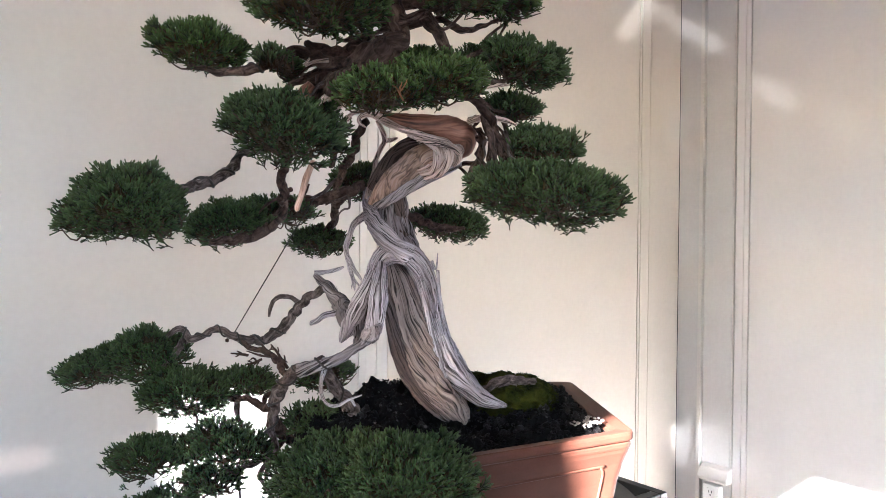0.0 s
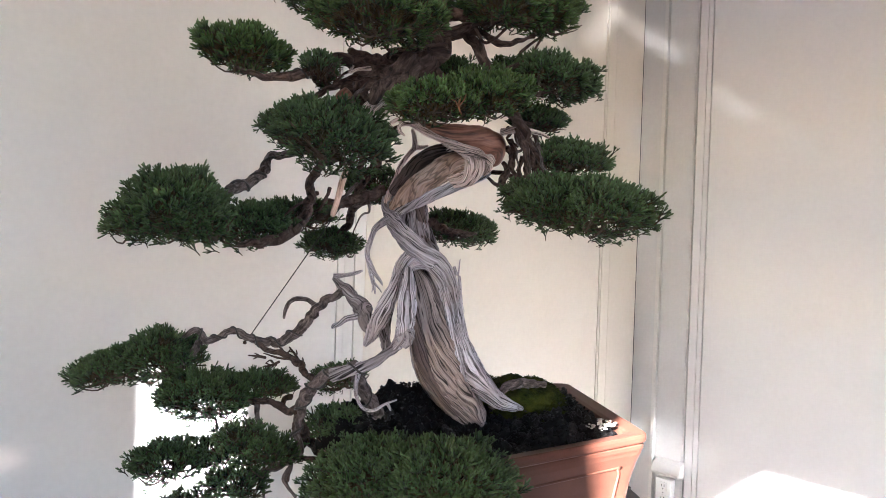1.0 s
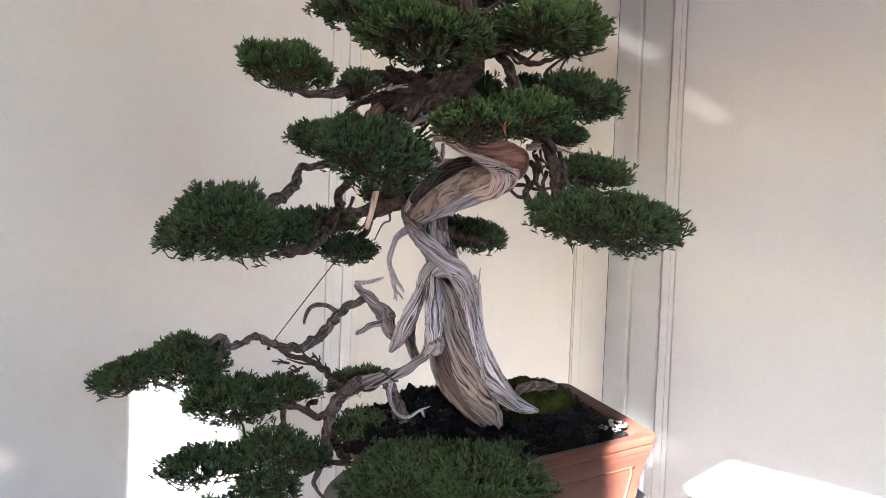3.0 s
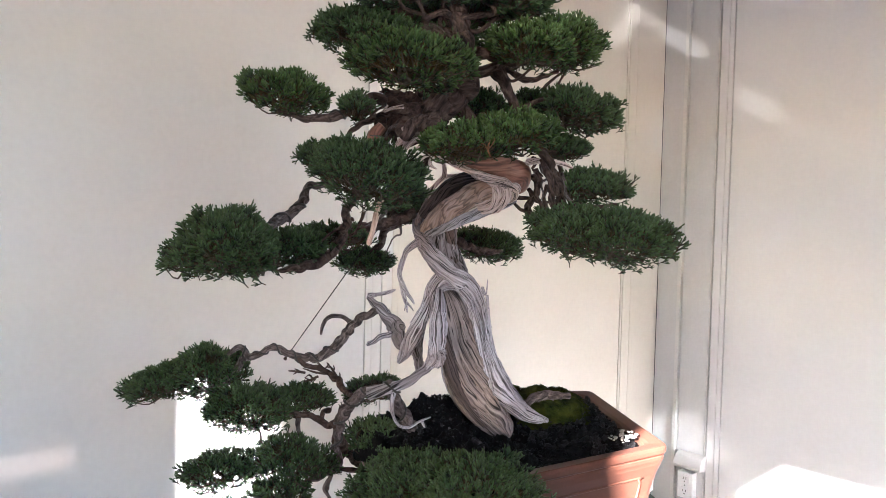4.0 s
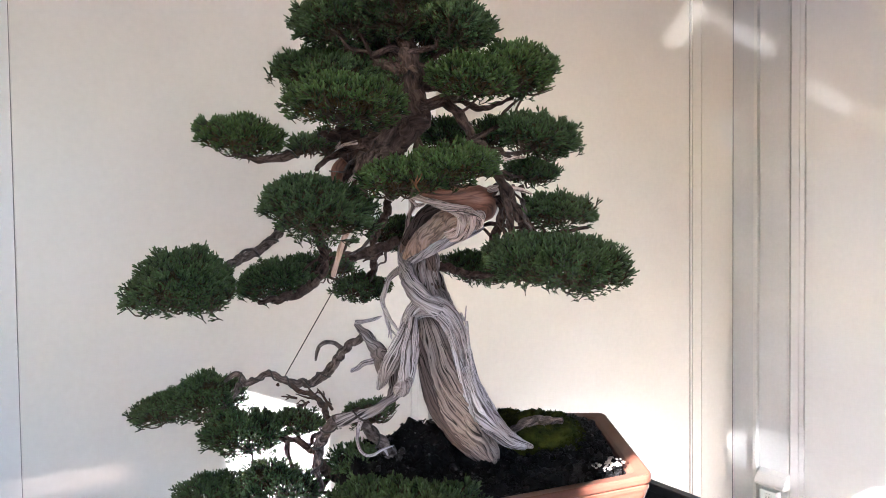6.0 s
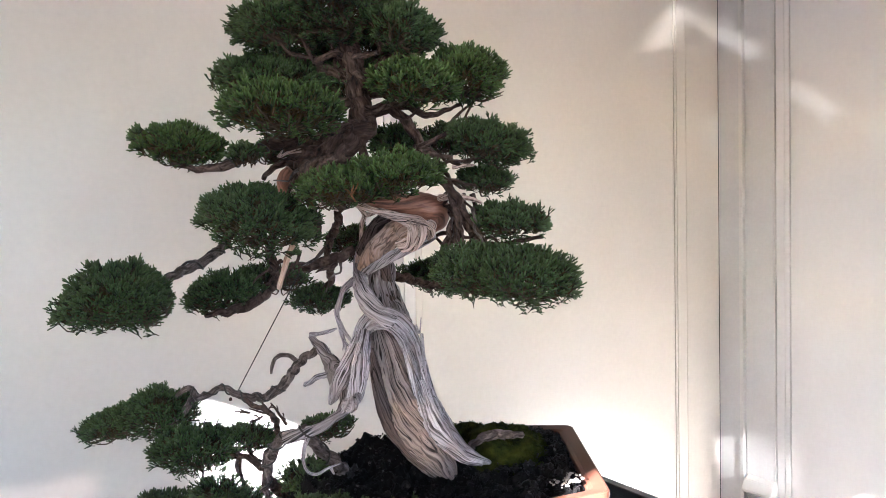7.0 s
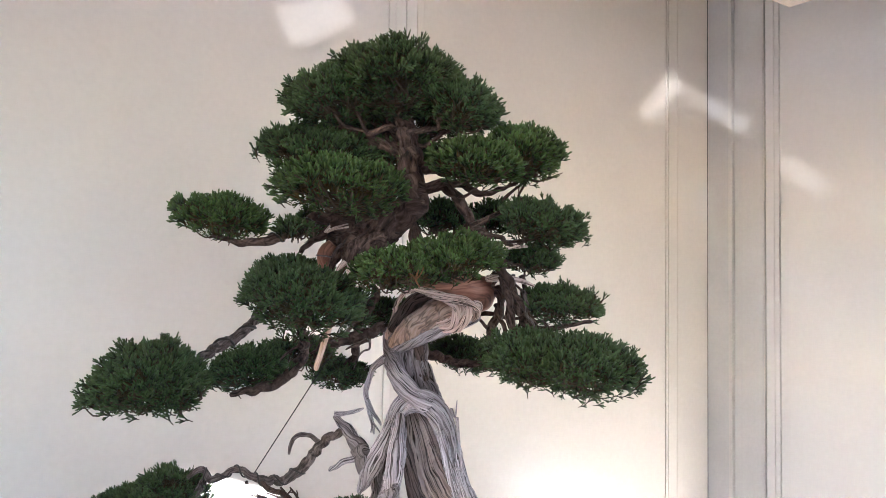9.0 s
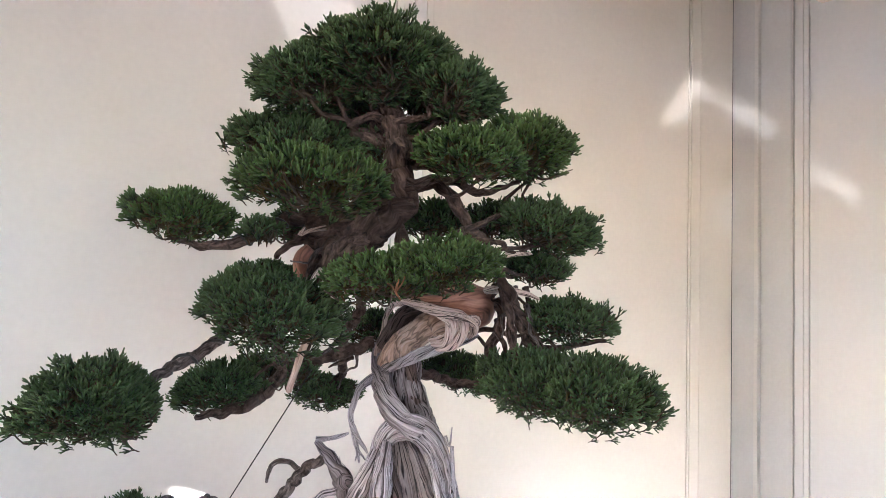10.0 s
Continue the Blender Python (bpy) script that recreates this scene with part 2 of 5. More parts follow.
def spline(points, steps):
    """A smooth run through the points (place and radius), evenly resampled."""
    p = np.asarray(points, float)
    p = np.vstack([2 * p[0] - p[1], p, 2 * p[-1] - p[-2]])
    fine = []
    for i in range(1, len(p) - 2):
        for u in np.linspace(0, 1, 16, endpoint=False):
            a, b, c, d = p[i - 1 : i + 3]
            fine.append(0.5 * (2 * b + (c - a) * u + (2 * a - 5 * b + 4 * c - d) * u * u + (3 * b - a - 3 * c + d) * u**3))
    fine = np.array(fine + [p[-2]])
    length = np.concatenate([[0], np.cumsum(np.linalg.norm(np.diff(fine[:, :3], axis=0), axis=1))])
    at = np.linspace(0, length[-1], steps)
    return np.stack([np.interp(at, length, fine[:, k]) for k in range(fine.shape[1])], 1), at


def flutes(rng, w, s, around):
    """Uneven strands along a limb: broad rounded backs between narrow furrows that wander, part and meet."""
    f = np.zeros_like(w)
    for knots, amp in ((5, 0.45), (11, 0.38), (23, 0.22), (41, 0.12)):
        if knots * 2 > around:
            break
        rows = 5 + knots // 8
        tab = rng.uniform(-1, 1, (rows, knots))
        x, y = (w / (2 * np.pi) % 1) * knots, np.clip(s, 0, 0.9999) * (rows - 1)
        i, j = x.astype(int) % knots, y.astype(int)
        u, r = x - x.astype(int), y - j
        u, r = u * u * (3 - 2 * u), r * r * (3 - 2 * r)
        i2, j2 = (i + 1) % knots, np.minimum(j + 1, rows - 1)
        n = (tab[j, i] * (1 - u) + tab[j, i2] * u) * (1 - r) + (tab[j2, i] * (1 - u) + tab[j2, i2] * u) * r
        f += amp * (2 * np.minimum(1, np.abs(n) * 2.2) ** 0.6 - 1.2)
    return f - 0.15


def sweep(points, steps, around, ridge=0.0, twist=0.0, seed=0, knobby=0.0, fibres=0):
    """Rings along a run of points; ridges and furrows follow the run and wind round it."""
    rng = np.random.default_rng(seed)
    run, at = spline(points, steps)
    centre, rad = run[:, :3], np.maximum(run[:, 3], 0.0004)
    tan = np.gradient(centre, axis=0)
    tan /= np.linalg.norm(tan, axis=1)[:, None] + 1e-9
    side = np.zeros_like(tan)
    ref = np.array([0.0, 1.0, 0.0]) if abs(tan[0, 1]) < 0.9 else np.array([1.0, 0.0, 0.0])
    for i in range(steps):
        ref = ref - tan[i] * (ref @ tan[i])
        ref /= np.linalg.norm(ref)
        side[i] = ref
    up = np.cross(tan, side)
    th = np.linspace(0, 2 * np.pi, around, endpoint=False)
    t, v = np.meshgrid(th, at)
    span = at[-1] + 1e-6
    w = t + twist * 2 * np.pi * v / span * 0.5 + 0.35 * np.sin(v / span * 5 + rng.uniform(0, 6))
    f = flutes(rng, w, v / span, around)
    lump = np.sin(v / span * rng.uniform(7, 12) + rng.uniform(0, 6) + np.sin(t + 1)) + 0.7 * np.sin(v * 190 + 2 * t + rng.uniform(0, 6)) + 0.6 * np.sin(v * 430 + 3 * t + 2 * np.sin(v * 90) + rng.uniform(0, 6))
    r = rad[:, None] * (1 + ridge * f + knobby * lump)
    ring = centre[:, None] + r[..., None] * (np.cos(t)[..., None] * side[:, None] + np.sin(t)[..., None] * up[:, None])
    verts = np.concatenate([ring.reshape(-1, 3), centre[:1] - tan[:1] * rad[0] * 0.3, centre[-1:] + tan[-1:] * rad[-1] * 0.6])
    i, j = np.meshgrid(np.arange(steps - 1), np.arange(around), indexing="ij")
    jj = (j + 1) % around
    quads = np.stack([i * around + j, i * around + jj, (i + 1) * around + jj, (i + 1) * around + j], -1).reshape(-1, 4)
    k = np.arange(around)
    kk = (k + 1) % around
    n = steps * around
    tris = np.concatenate([np.stack([kk, k, np.full(around, n)], 1), np.stack([n - around + k, n - around + kk, np.full(around, n + 1)], 1)])
    uv = np.concatenate([np.stack([np.abs((w / np.pi) % 2 - 1) * min(1.3, max(0.25, rad.mean() / 0.03)) + seed * 0.37, v * 10], -1).reshape(-1, 2), [[0, 0], [0, 1]]])
    # torn fibres that lie along the grain and lift off at their ends
    bend_ = w - t
    for k in range(fibres):
        n0 = int(rng.uniform(-0.1, 0.75) * steps)
        n1 = min(steps - 1, max(n0, 0) + int(rng.uniform(0.15, 0.5) * steps))
        n0 = max(n0, 0)
        if n1 - n0 < 5:
            continue
        idx = np.unique(np.linspace(n0, n1, 12).astype(int))
        w0 = rng.uniform(0, 6.28)
        u = np.linspace(0, 1, len(idx))
        fr = np.clip(rad[idx].mean() * rng.uniform(0.05, 0.12), 0.0006, 0.0022) * np.minimum(1, np.sin(np.pi * (0.06 + 0.92 * u)) * 1.6)
        ang = w0 - bend_[idx, 0] + 0.12 * np.sin(u * rng.uniform(2, 7) + w0)
        out_ = rad[idx] * (1 + ridge * 0.02) + fr * rng.uniform(0.0, 0.5) + 0.004 * rng.uniform(0, 1) * u**5 * np.minimum(1, rad[idx] / 0.012)
        mid_ = centre[idx] + out_[:, None] * (np.cos(ang)[:, None] * side[idx] + np.sin(ang)[:, None] * up[idx])
        g = np.linspace(0, 2 * np.pi, 6, endpoint=False)
        fv = mid_[:, None] + fr[:, None, None] * (np.cos(g)[None, :, None] * side[idx][:, None] + np.sin(g)[None, :, None] * up[idx][:, None])
        a_, b_ = np.meshgrid(np.arange(len(idx) - 1), np.arange(6), indexing="ij")
        bb = (b_ + 1) % 6
        n = len(verts)
        quads = np.concatenate([quads, n + np.stack([a_ * 6 + b_, a_ * 6 + bb, (a_ + 1) * 6 + bb, (a_ + 1) * 6 + b_], -1).reshape(-1, 4)])
        verts = np.concatenate([verts, fv.reshape(-1, 3)])
        uv = np.concatenate([uv, np.stack([np.full((len(idx), 6), rng.uniform(0, 9)) + 0.02 * np.sin(g)[None], np.repeat(at[idx][:, None] * 10, 6, 1)], -1).reshape(-1, 2)])
    return verts, quads, tris, uv


# ---- the room ----
X0, X1, Y0, Y1, TOP = -1.5, 2.802, -2.6, 1.952, 2.95

slab("floor", (X0 - 0.2, Y0 - 0.2, -0.1), (X1 + 0.2, Y1 + 0.2, 0.0), CONC)
tagged(bpy.data.objects["floor"], "light grey concrete floor below the display", "floor", kind="structure")
slab("ceiling", (X0 - 0.2, Y0 - 0.2, TOP), (X1 + 0.2, Y1 + 0.2, TOP + 0.1), CEIL)
tagged(bpy.data.objects["ceiling"], "unseen pale ceiling added over the display to bounce light down", "ceiling", kind="structure")

bm = bmesh.new()
bmesh.ops.create_grid(bm, x_segments=2, y_segments=2, size=200)
ground = part("ground", bm, GROUND)
ground.location.z = -0.11
tagged(ground, "pale gravel ground outside, reaching the horizon", "ground", kind="structure")

# back wall: a recessed backing with flat metal panels and battens in front
wall_north = slab("wall_north", (X0 - 0.2, Y1 + 0.012, -0.02), (X1 + 0.2, Y1 + 0.15, TOP), GAP)
tagged(wall_north, "off-white painted metal panel wall with vertical joints", "wall", kind="structure")
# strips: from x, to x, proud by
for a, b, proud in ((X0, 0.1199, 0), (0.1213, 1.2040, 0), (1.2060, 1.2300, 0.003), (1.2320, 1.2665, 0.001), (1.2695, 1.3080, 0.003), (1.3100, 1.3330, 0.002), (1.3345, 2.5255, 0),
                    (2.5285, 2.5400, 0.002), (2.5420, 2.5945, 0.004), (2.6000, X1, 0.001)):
    slab("panel" if b - a > 0.15 else "batten", (a, Y1 - proud, 0.0), (b, Y1 + 0.013, TOP - 0.002), WARM_BOUNCE if a > 1.3 else COOL_LIGHT if a < 0 else WALL, wall_north, 0.0012)

wall_east = slab("wall_east", (X1 + 0.012, Y0, -0.02), (X1 + 0.15, Y1 + 0.011, TOP), GAP)
tagged(wall_east, "off-white painted metal panel wall with corner battens", "wall", kind="structure")
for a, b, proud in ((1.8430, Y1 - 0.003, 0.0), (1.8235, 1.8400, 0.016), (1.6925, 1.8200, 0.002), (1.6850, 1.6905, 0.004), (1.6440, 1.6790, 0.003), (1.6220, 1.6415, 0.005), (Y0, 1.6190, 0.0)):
    slab("panel" if b - a > 0.15 else "batten", (X1 - proud, a, 0.0), (X1 + 0.013, b, TOP - 0.002), CHANNEL if a > 1.69 and b - a > 0.05 else COOL_LIGHT if b - a > 0.017 else TRIM, wall_east, 0.0012)

# unseen west and south walls, added to let in and block sun and sky
SLOPE, RUN = math.tan(SUN_EL) / math.cos(SUN_AZ), math.tan(SUN_AZ)


def back(x, y, z, at=X0):
    """Where the ray that lands at x, y, z passes the plane of the west wall: y and z."""
    return y - (x - at) * RUN, z + (x - at) * SLOPE


doorN, doorTop = back(0.792, 0.687, 0)[0], back(X1, 1.0, 0.484)[1]
slitN, slitTop = back(0.640, Y1, 1.025)
slitS = back(0.99, Y1, 0)[0]
bm = bmesh.new()
for lo, hi in (((Y0 - 0.2, 0), (-1.10, TOP)), ((-1.10, doorTop), (doorN, TOP)), ((doorN, 1.45), (slitS, TOP)), ((0.25, 0), (slitS, 1.45)), ((-0.60, 0), (0.25, 1.10)), ((-1.10, 0), (-0.60, 1.45)), ((slitS, slitTop), (slitN, TOP)), ((slitN, 0), (Y1 + 0.15, TOP))):
    box(bm, (X0 - 0.1, lo[0], lo[1]), (X0, hi[0], hi[1]))
for lo, hi in (((-1.10, 1.45), (doorN, 1.74)), ((slitS, 0), (slitN, 1.38))):
    box(bm, (X0 - 0.1, lo[0], lo[1]), (X0, hi[0], hi[1]))
# slanted head at the window's corner, added to slope the sun patch's edge
pts_ = [(doorN + 0.001, 2.085), (doorN + 0.001, doorTop + 0.001), (doorN - 0.22, doorTop + 0.001)]
front_ = [bm.verts.new((X0, y_, z_)) for y_, z_ in pts_]
rear_ = [bm.verts.new((X0 - 0.1, y_, z_)) for y_, z_ in pts_]
bm.faces.new(front_)
bm.faces.new(rear_[::-1])
for k in range(3):
    bm.faces.new((front_[k], rear_[k], rear_[(k + 1) % 3], front_[(k + 1) % 3]))
# outer wing, unseen, added to keep the sun off the south window
box(bm, (X0 - 0.1, Y0 - 1.9, 0.0), (X0, Y0 - 0.201, 3.9))
wall_west = part("wall_west", bm, DARKWALL)
tagged(wall_west, "unseen dark brown wall added to shape the sun through fitted openings", "wall", kind="structure")
bm = bmesh.new()
for lo, hi in (((X0, 0), (X1 + 0.15, 0.8)), ((X0, 2.3), (X1 + 0.15, TOP)), ((X0, 0.8), (-1.2, 2.3)), ((0.95, 0.8), (X1 + 0.15, 2.3))):
    box(bm, (lo[0], Y0 - 0.1, lo[1]), (hi[0], Y0, hi[1]))
wall_south = part("wall_south", bm, WALL)
tagged(wall_south, "unseen off-white wall added with a wide window opening for sky fill", "wall", kind="structure")

# ---- pot, soil, stand ----
HEX = [(0.898, 0.669), (1.099, 0.979), (0.90, 1.115), (0.69, 1.05), (0.52, 0.985), (0.57, 0.712)]
CX, CY = 0.79, 0.92


def hexring(scale, z, round_by=0.016, seg=5):
    """The pot's six-sided outline with rounded corners, scaled about its middle."""
    out = []
    for i in range(6):
        a, b, c = (Vector(HEX[(i + k) % 6]) for k in (-1, 0, 1))
        ua, uc = (a - b).normalized(), (c - b).normalized()
        for s in range(seg + 1):
            u = s / seg
            q = (b + ua * round_by) * (1 - u) ** 2 + b * 2 * u * (1 - u) + (b + uc * round_by) * u * u
            out.append(((q.x - CX) * scale + CX, (q.y - CY) * scale + CY, z))
    return out


def loft(bm, rings, close_bottom=True, close_top=False):
    made = [[bm.verts.new(p) for p in ring] for ring in rings]
    for a, b in zip(made, made[1:]):
        for k in range(len(a)):
            bm.faces.new((a[k], a[(k + 1) % len(a)], b[(k + 1) % len(a)], b[k]))
    if close_bottom:
        bm.faces.new(list(reversed(made[0])))
    if close_top:
        bm.faces.new(made[-1])
    for f in bm.faces:
        f.smooth = True


bonsai_pot = new("bonsai_pot")
bonsai_pot.location = (CX, CY, 0.92)
tagged(bonsai_pot, "six-sided terracotta bonsai pot with a moulded rim, on a grey turntable", "pot")


def under(parent, ob):
    """Hang a mesh given in room places under its thing."""
    ob.parent = parent
    ob.matrix_parent_inverse = Matrix.Translation(parent.location).inverted()
    return ob


PROFILE = [(0.924, 0.875), (0.93, 0.885), (0.95, 0.893), (0.986, 0.918), (1.014, 0.948), (1.031, 0.975), (1.037, 0.980)]
bm = bmesh.new()
loft(bm, [hexring(0.80, 0.924)] + [hexring(k, z) for z, k in PROFILE] + [hexring(0.90, 1.05), hexring(0.86, 1.05), hexring(0.80, 0.95), hexring(0.05, 0.945)], True, True)
for f in bm.faces:
    f.smooth = False
under(bonsai_pot, part("body", bm, CLAY))
bm = bmesh.new()
loft(bm, [hexring(0.90, 1.037), hexring(0.984, 1.037), hexring(0.987, 1.040), hexring(0.987, 1.044), hexring(0.982, 1.046), hexring(0.996, 1.0485), hexring(1.0, 1.051), hexring(1.0, 1.056), hexring(0.996, 1.0595), hexring(0.985, 1.061), hexring(0.90, 1.0585),
          hexring(0.872, 1.056), hexring(0.865, 1.048), hexring(0.865, 1.037)], False)
for f in bm.faces:
    f.smooth = False
under(bonsai_pot, part("rim", bm, CLAY))
# raised oblong frame on each side of the pot
for i in range(6):
    a, b = Vector((*HEX[i], 0)), Vector((*HEX[(i + 1) % 6], 0))
    mid, along_ = (a + b) / 2, (b - a)
    n_out = Vector((along_.y, -along_.x, 0)).normalized()
    half = along_.length * 0.42 * 0.9
    pts = []
    w, z0, z1, rr = half, 0.938, 1.014, 0.014
    corners = [(w - rr, z1 - rr, 0), (-w + rr, z1 - rr, 90), (-w + rr, z0 + rr, 180), (w - rr, z0 + rr, 270)]
    for cx_, cz_, a0 in corners:
        for s in range(5):
            g = radians(a0 + 90 * s / 4)
            lx, lz = cx_ + rr * math.cos(g), cz_ + rr * math.sin(g)
            k_ = float(np.interp(lz, [p_[0] for p_ in PROFILE], [p_[1] for p_ in PROFILE]))
            mid_ = Vector((CX, CY, 0))
            pts.append(mid_ + (mid + along_.normalized() * lx - mid_) * k_ + Vector((0, 0, lz)))
    pts = [(*q, 0.0022) for q in pts]
    v_, q_, t_, u_ = sweep(pts + pts[:2], 90, 6)
    under(bonsai_pot, arrays("panel_frame", v_, q_, t_, CLAY, None))

# soil heaped in the pot
rng = np.random.default_rng(5)
ringsN, armsN = 64, 220
corner = np.array(hexring(0.875, 0.0, 0.03, 19))[:, :2]
corner = np.vstack([corner, corner[:1]])
run_ = np.concatenate([[0], np.cumsum(np.linalg.norm(np.diff(corner, axis=0), axis=1))])
outline = np.stack([np.interp(np.linspace(0, run_[-1], armsN, endpoint=False), run_, corner[:, k]) for k in (0, 1)], 1)
verts = []
for i in range(ringsN + 1):
    f = i / ringsN
    for j in range(armsN):
        ex, ey = outline[j]
        spill = min(1.0, max(0.0, (0.69 - ex) / 0.07))
        grow = f * (1 + 0.185 * spill)
        x, y = CX + (ex - CX) * grow, CY + (ey - CY) * grow
        back_ = math.exp(-(((x - 0.69) / 0.10) ** 2 + ((y - 0.995) / 0.075) ** 2))
        heap = math.exp(-(((x - 0.98) / 0.10) ** 2 + ((y - 0.90) / 0.12) ** 2))
        foot_ = math.exp(-(((x - 0.72) / 0.10) ** 2 + ((y - 0.84) / 0.08) ** 2))
        z = 1.048 + 0.016 * (1 - f**3) + 0.016 * heap * (1 - f**6) - 0.022 * foot_ + 0.040 * back_ * (1 - f**4) + spill * (0.020 * f**2 + 0.004 * f**2 - 0.038 * max(0.0, f - 0.955) / 0.045)
        lump = noise.noise(Vector((x * 38, y * 38, 3))) * 0.014 + noise.noise(Vector((x * 90, y * 90, 7))) * 0.013 + abs(noise.noise(Vector((x * 170, y * 170, 1)))) * 0.009
        verts.append((x, y, z + lump * (1 - 0.7 * f**6)))
i, j = np.meshgrid(np.arange(ringsN), np.arange(armsN), indexing="ij")
jj = (j + 1) % armsN
quads = np.stack([i * armsN + j, (i + 1) * armsN + j, (i + 1) * armsN + jj, i * armsN + jj], -1).reshape(-1, 4)
soil = arrays("soil", verts, quads, [], SOIL, None)
tagged(soil, "black granular soil heaped in the pot", "soil")

grey_turntable = new("turntable")
grey_turntable.location = (CX, CY, 0)
tagged(grey_turntable, "round dark grey turntable under the bonsai pot", "turntable")
bm = bmesh.new()
bmesh.ops.create_cone(bm, cap_ends=True, segments=96, radius1=0.28, radius2=0.28, depth=0.03, matrix=Matrix.Translation((0, 0, 0.905)))
bmesh.ops.bevel(bm, geom=[e for e in bm.edges if abs(e.verts[0].co.z - e.verts[1].co.z) < 1e-4], offset=0.006, segments=2, affect="EDGES")
part("top", bm, STAND, grey_turntable)
bm = bmesh.new()
bmesh.ops.create_cone(bm, cap_ends=True, segments=48, radius1=0.12, radius2=0.09, depth=0.87, matrix=Matrix.Translation((0, 0, 0.455)))
part("column", bm, STAND, grey_turntable)
bm = bmesh.new()
bmesh.ops.create_cone(bm, cap_ends=True, segments=64, radius1=0.27, radius2=0.24, depth=0.02, matrix=Matrix.Translation((0, 0, 0.0105)))
part("base", bm, STAND, grey_turntable)

# ---- bonsai ----
ORIGIN, FACING = (0.62, 0.90, 1.06), -36.0
bonsai_tree = new("bonsai_tree")
bonsai_tree.matrix_world = pose(*ORIGIN, 0, 0, FACING)
tagged(bonsai_tree, "old juniper bonsai with twisted grey deadwood and green foliage pads", "bonsai")
limb_no = 0


def limb(name, mat, points, ridge=0.15, twist=0.6, around=40, steps=0):
    """A trunk, branch or bare spike: places and radii in the tree's own axes (right, away, up)."""
    global limb_no
    limb_no += 1
    bark = mat in (BARK, GREYB)
    length = sum((Vector(a[:3]) - Vector(b[:3])).length for a, b in zip(points, points[1:]))
    if bark and length > 0.05:
        # gnarled: the run wanders a little from side to side
        run, _ = spline(points, max(6, int(length / 0.008)))
        jit = np.random.default_rng(limb_no).normal(0, 1, (len(run), 3)) * run[:, 3:4] * 0.22
        jit[0] = jit[-1] = 0
        run[:, :3] += jit
        points = [tuple(p) for p in run]
    steps = steps or int(min(120, max(14, length / 0.004)))
    fibres = int(min(16, length * 8 + max(p[3] for p in points) * 250)) if mat in (DEAD, PALE, SHADEW, BROWNW, DARKW) and around > 12 else 0
    v, q, t, uv = sweep(points, int(steps * 1.5) if bark else steps, around, ridge * (1.5 if bark else 1), twist, limb_no, 0.10 if bark else 0.03, fibres)
    return arrays(name, v, q, t, mat, bonsai_tree, True, uv)


limb("trunk", BROWNW, [(0.007, 0.06, 0.231, 0.011), (0.017, 0.056, 0.204, 0.023), (0.03, 0.054, 0.164, 0.0304), (0.044, 0.055, 0.118, 0.0343), (0.06, 0.058, 0.076, 0.0365), (0.086, 0.062, 0.034, 0.0315), (0.108, 0.066, 0.003, 0.0225), (0.120, 0.07, -0.02, 0.0096)], ridge=0.11, twist=0.15, around=150, steps=190)
limb("trunk_hood", DEAD, [(-0.022, 0.02, 0.187, 0.0054), (-0.017, 0.02, 0.21, 0.009), (-0.01, 0.025, 0.234, 0.0116), (0.004, 0.03, 0.25, 0.0125), (0.023, 0.036, 0.252, 0.0135), (0.042, 0.042, 0.242, 0.0153), (0.057, 0.05, 0.217, 0.0164), (0.066, 0.055, 0.185, 0.0165), (0.073, 0.057, 0.153, 0.0166), (0.082, 0.058, 0.118, 0.0176), (0.098, 0.056, 0.084, 0.0186), (0.118, 0.052, 0.057, 0.0159), (0.138, 0.049, 0.038, 0.0121), (0.16, 0.047, 0.027, 0.0084), (0.184, 0.046, 0.02, 0.0028)], ridge=0.2, twist=0.7, around=110, steps=200)
limb("trunk_strand", DEAD, [(-0.007, 0.02, 0.217, 0.0045), (-0.002, 0.02, 0.232, 0.0062), (0.01, 0.025, 0.24, 0.0071), (0.027, 0.03, 0.239, 0.0072), (0.043, 0.036, 0.224, 0.0063), (0.055, 0.038, 0.2, 0.0063), (0.064, 0.036, 0.161, 0.0054), (0.074, 0.034, 0.12, 0.0055), (0.086, 0.034, 0.081, 0.0055), (0.095, 0.04, 0.045, 0.0046), (0.098, 0.05, 0.019, 0.0028)], ridge=0.22, twist=0.5, around=60, steps=150)
limb("trunk_strand", DEAD, [(0.052, 0.034, 0.217, 0.0027), (0.062, 0.036, 0.177, 0.0054), (0.071, 0.038, 0.136, 0.0073), (0.087, 0.04, 0.093, 0.0073), (0.108, 0.042, 0.062, 0.0065), (0.129, 0.046, 0.039, 0.0037)], ridge=0.22, twist=0.4, around=50, steps=110)
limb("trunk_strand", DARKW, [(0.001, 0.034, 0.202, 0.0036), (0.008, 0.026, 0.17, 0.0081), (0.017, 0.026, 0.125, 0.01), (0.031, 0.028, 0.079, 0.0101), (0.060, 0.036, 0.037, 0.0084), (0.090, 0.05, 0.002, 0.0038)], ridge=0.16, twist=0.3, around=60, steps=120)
limb("trunk_strand", DEAD, [(0.077, 0.045, 0.151, 0.0049), (0.087, 0.043, 0.121, 0.0098), (0.097, 0.04, 0.091, 0.0129), (0.111, 0.037, 0.065, 0.0142), (0.128, 0.035, 0.044, 0.0106), (0.148, 0.034, 0.029, 0.0069), (0.172, 0.034, 0.023, 0.0038)], ridge=0.24, twist=0.3, around=90, steps=120)
limb("trunk_strand", BROWNW, [(0.059, 0.04, 0.109, 0.0049), (0.075, 0.036, 0.074, 0.0111), (0.09, 0.034, 0.044, 0.0136), (0.104, 0.034, 0.02, 0.0112), (0.118, 0.036, 0.001, 0.005)], ridge=0.24, twist=0.3, around=80, steps=100)
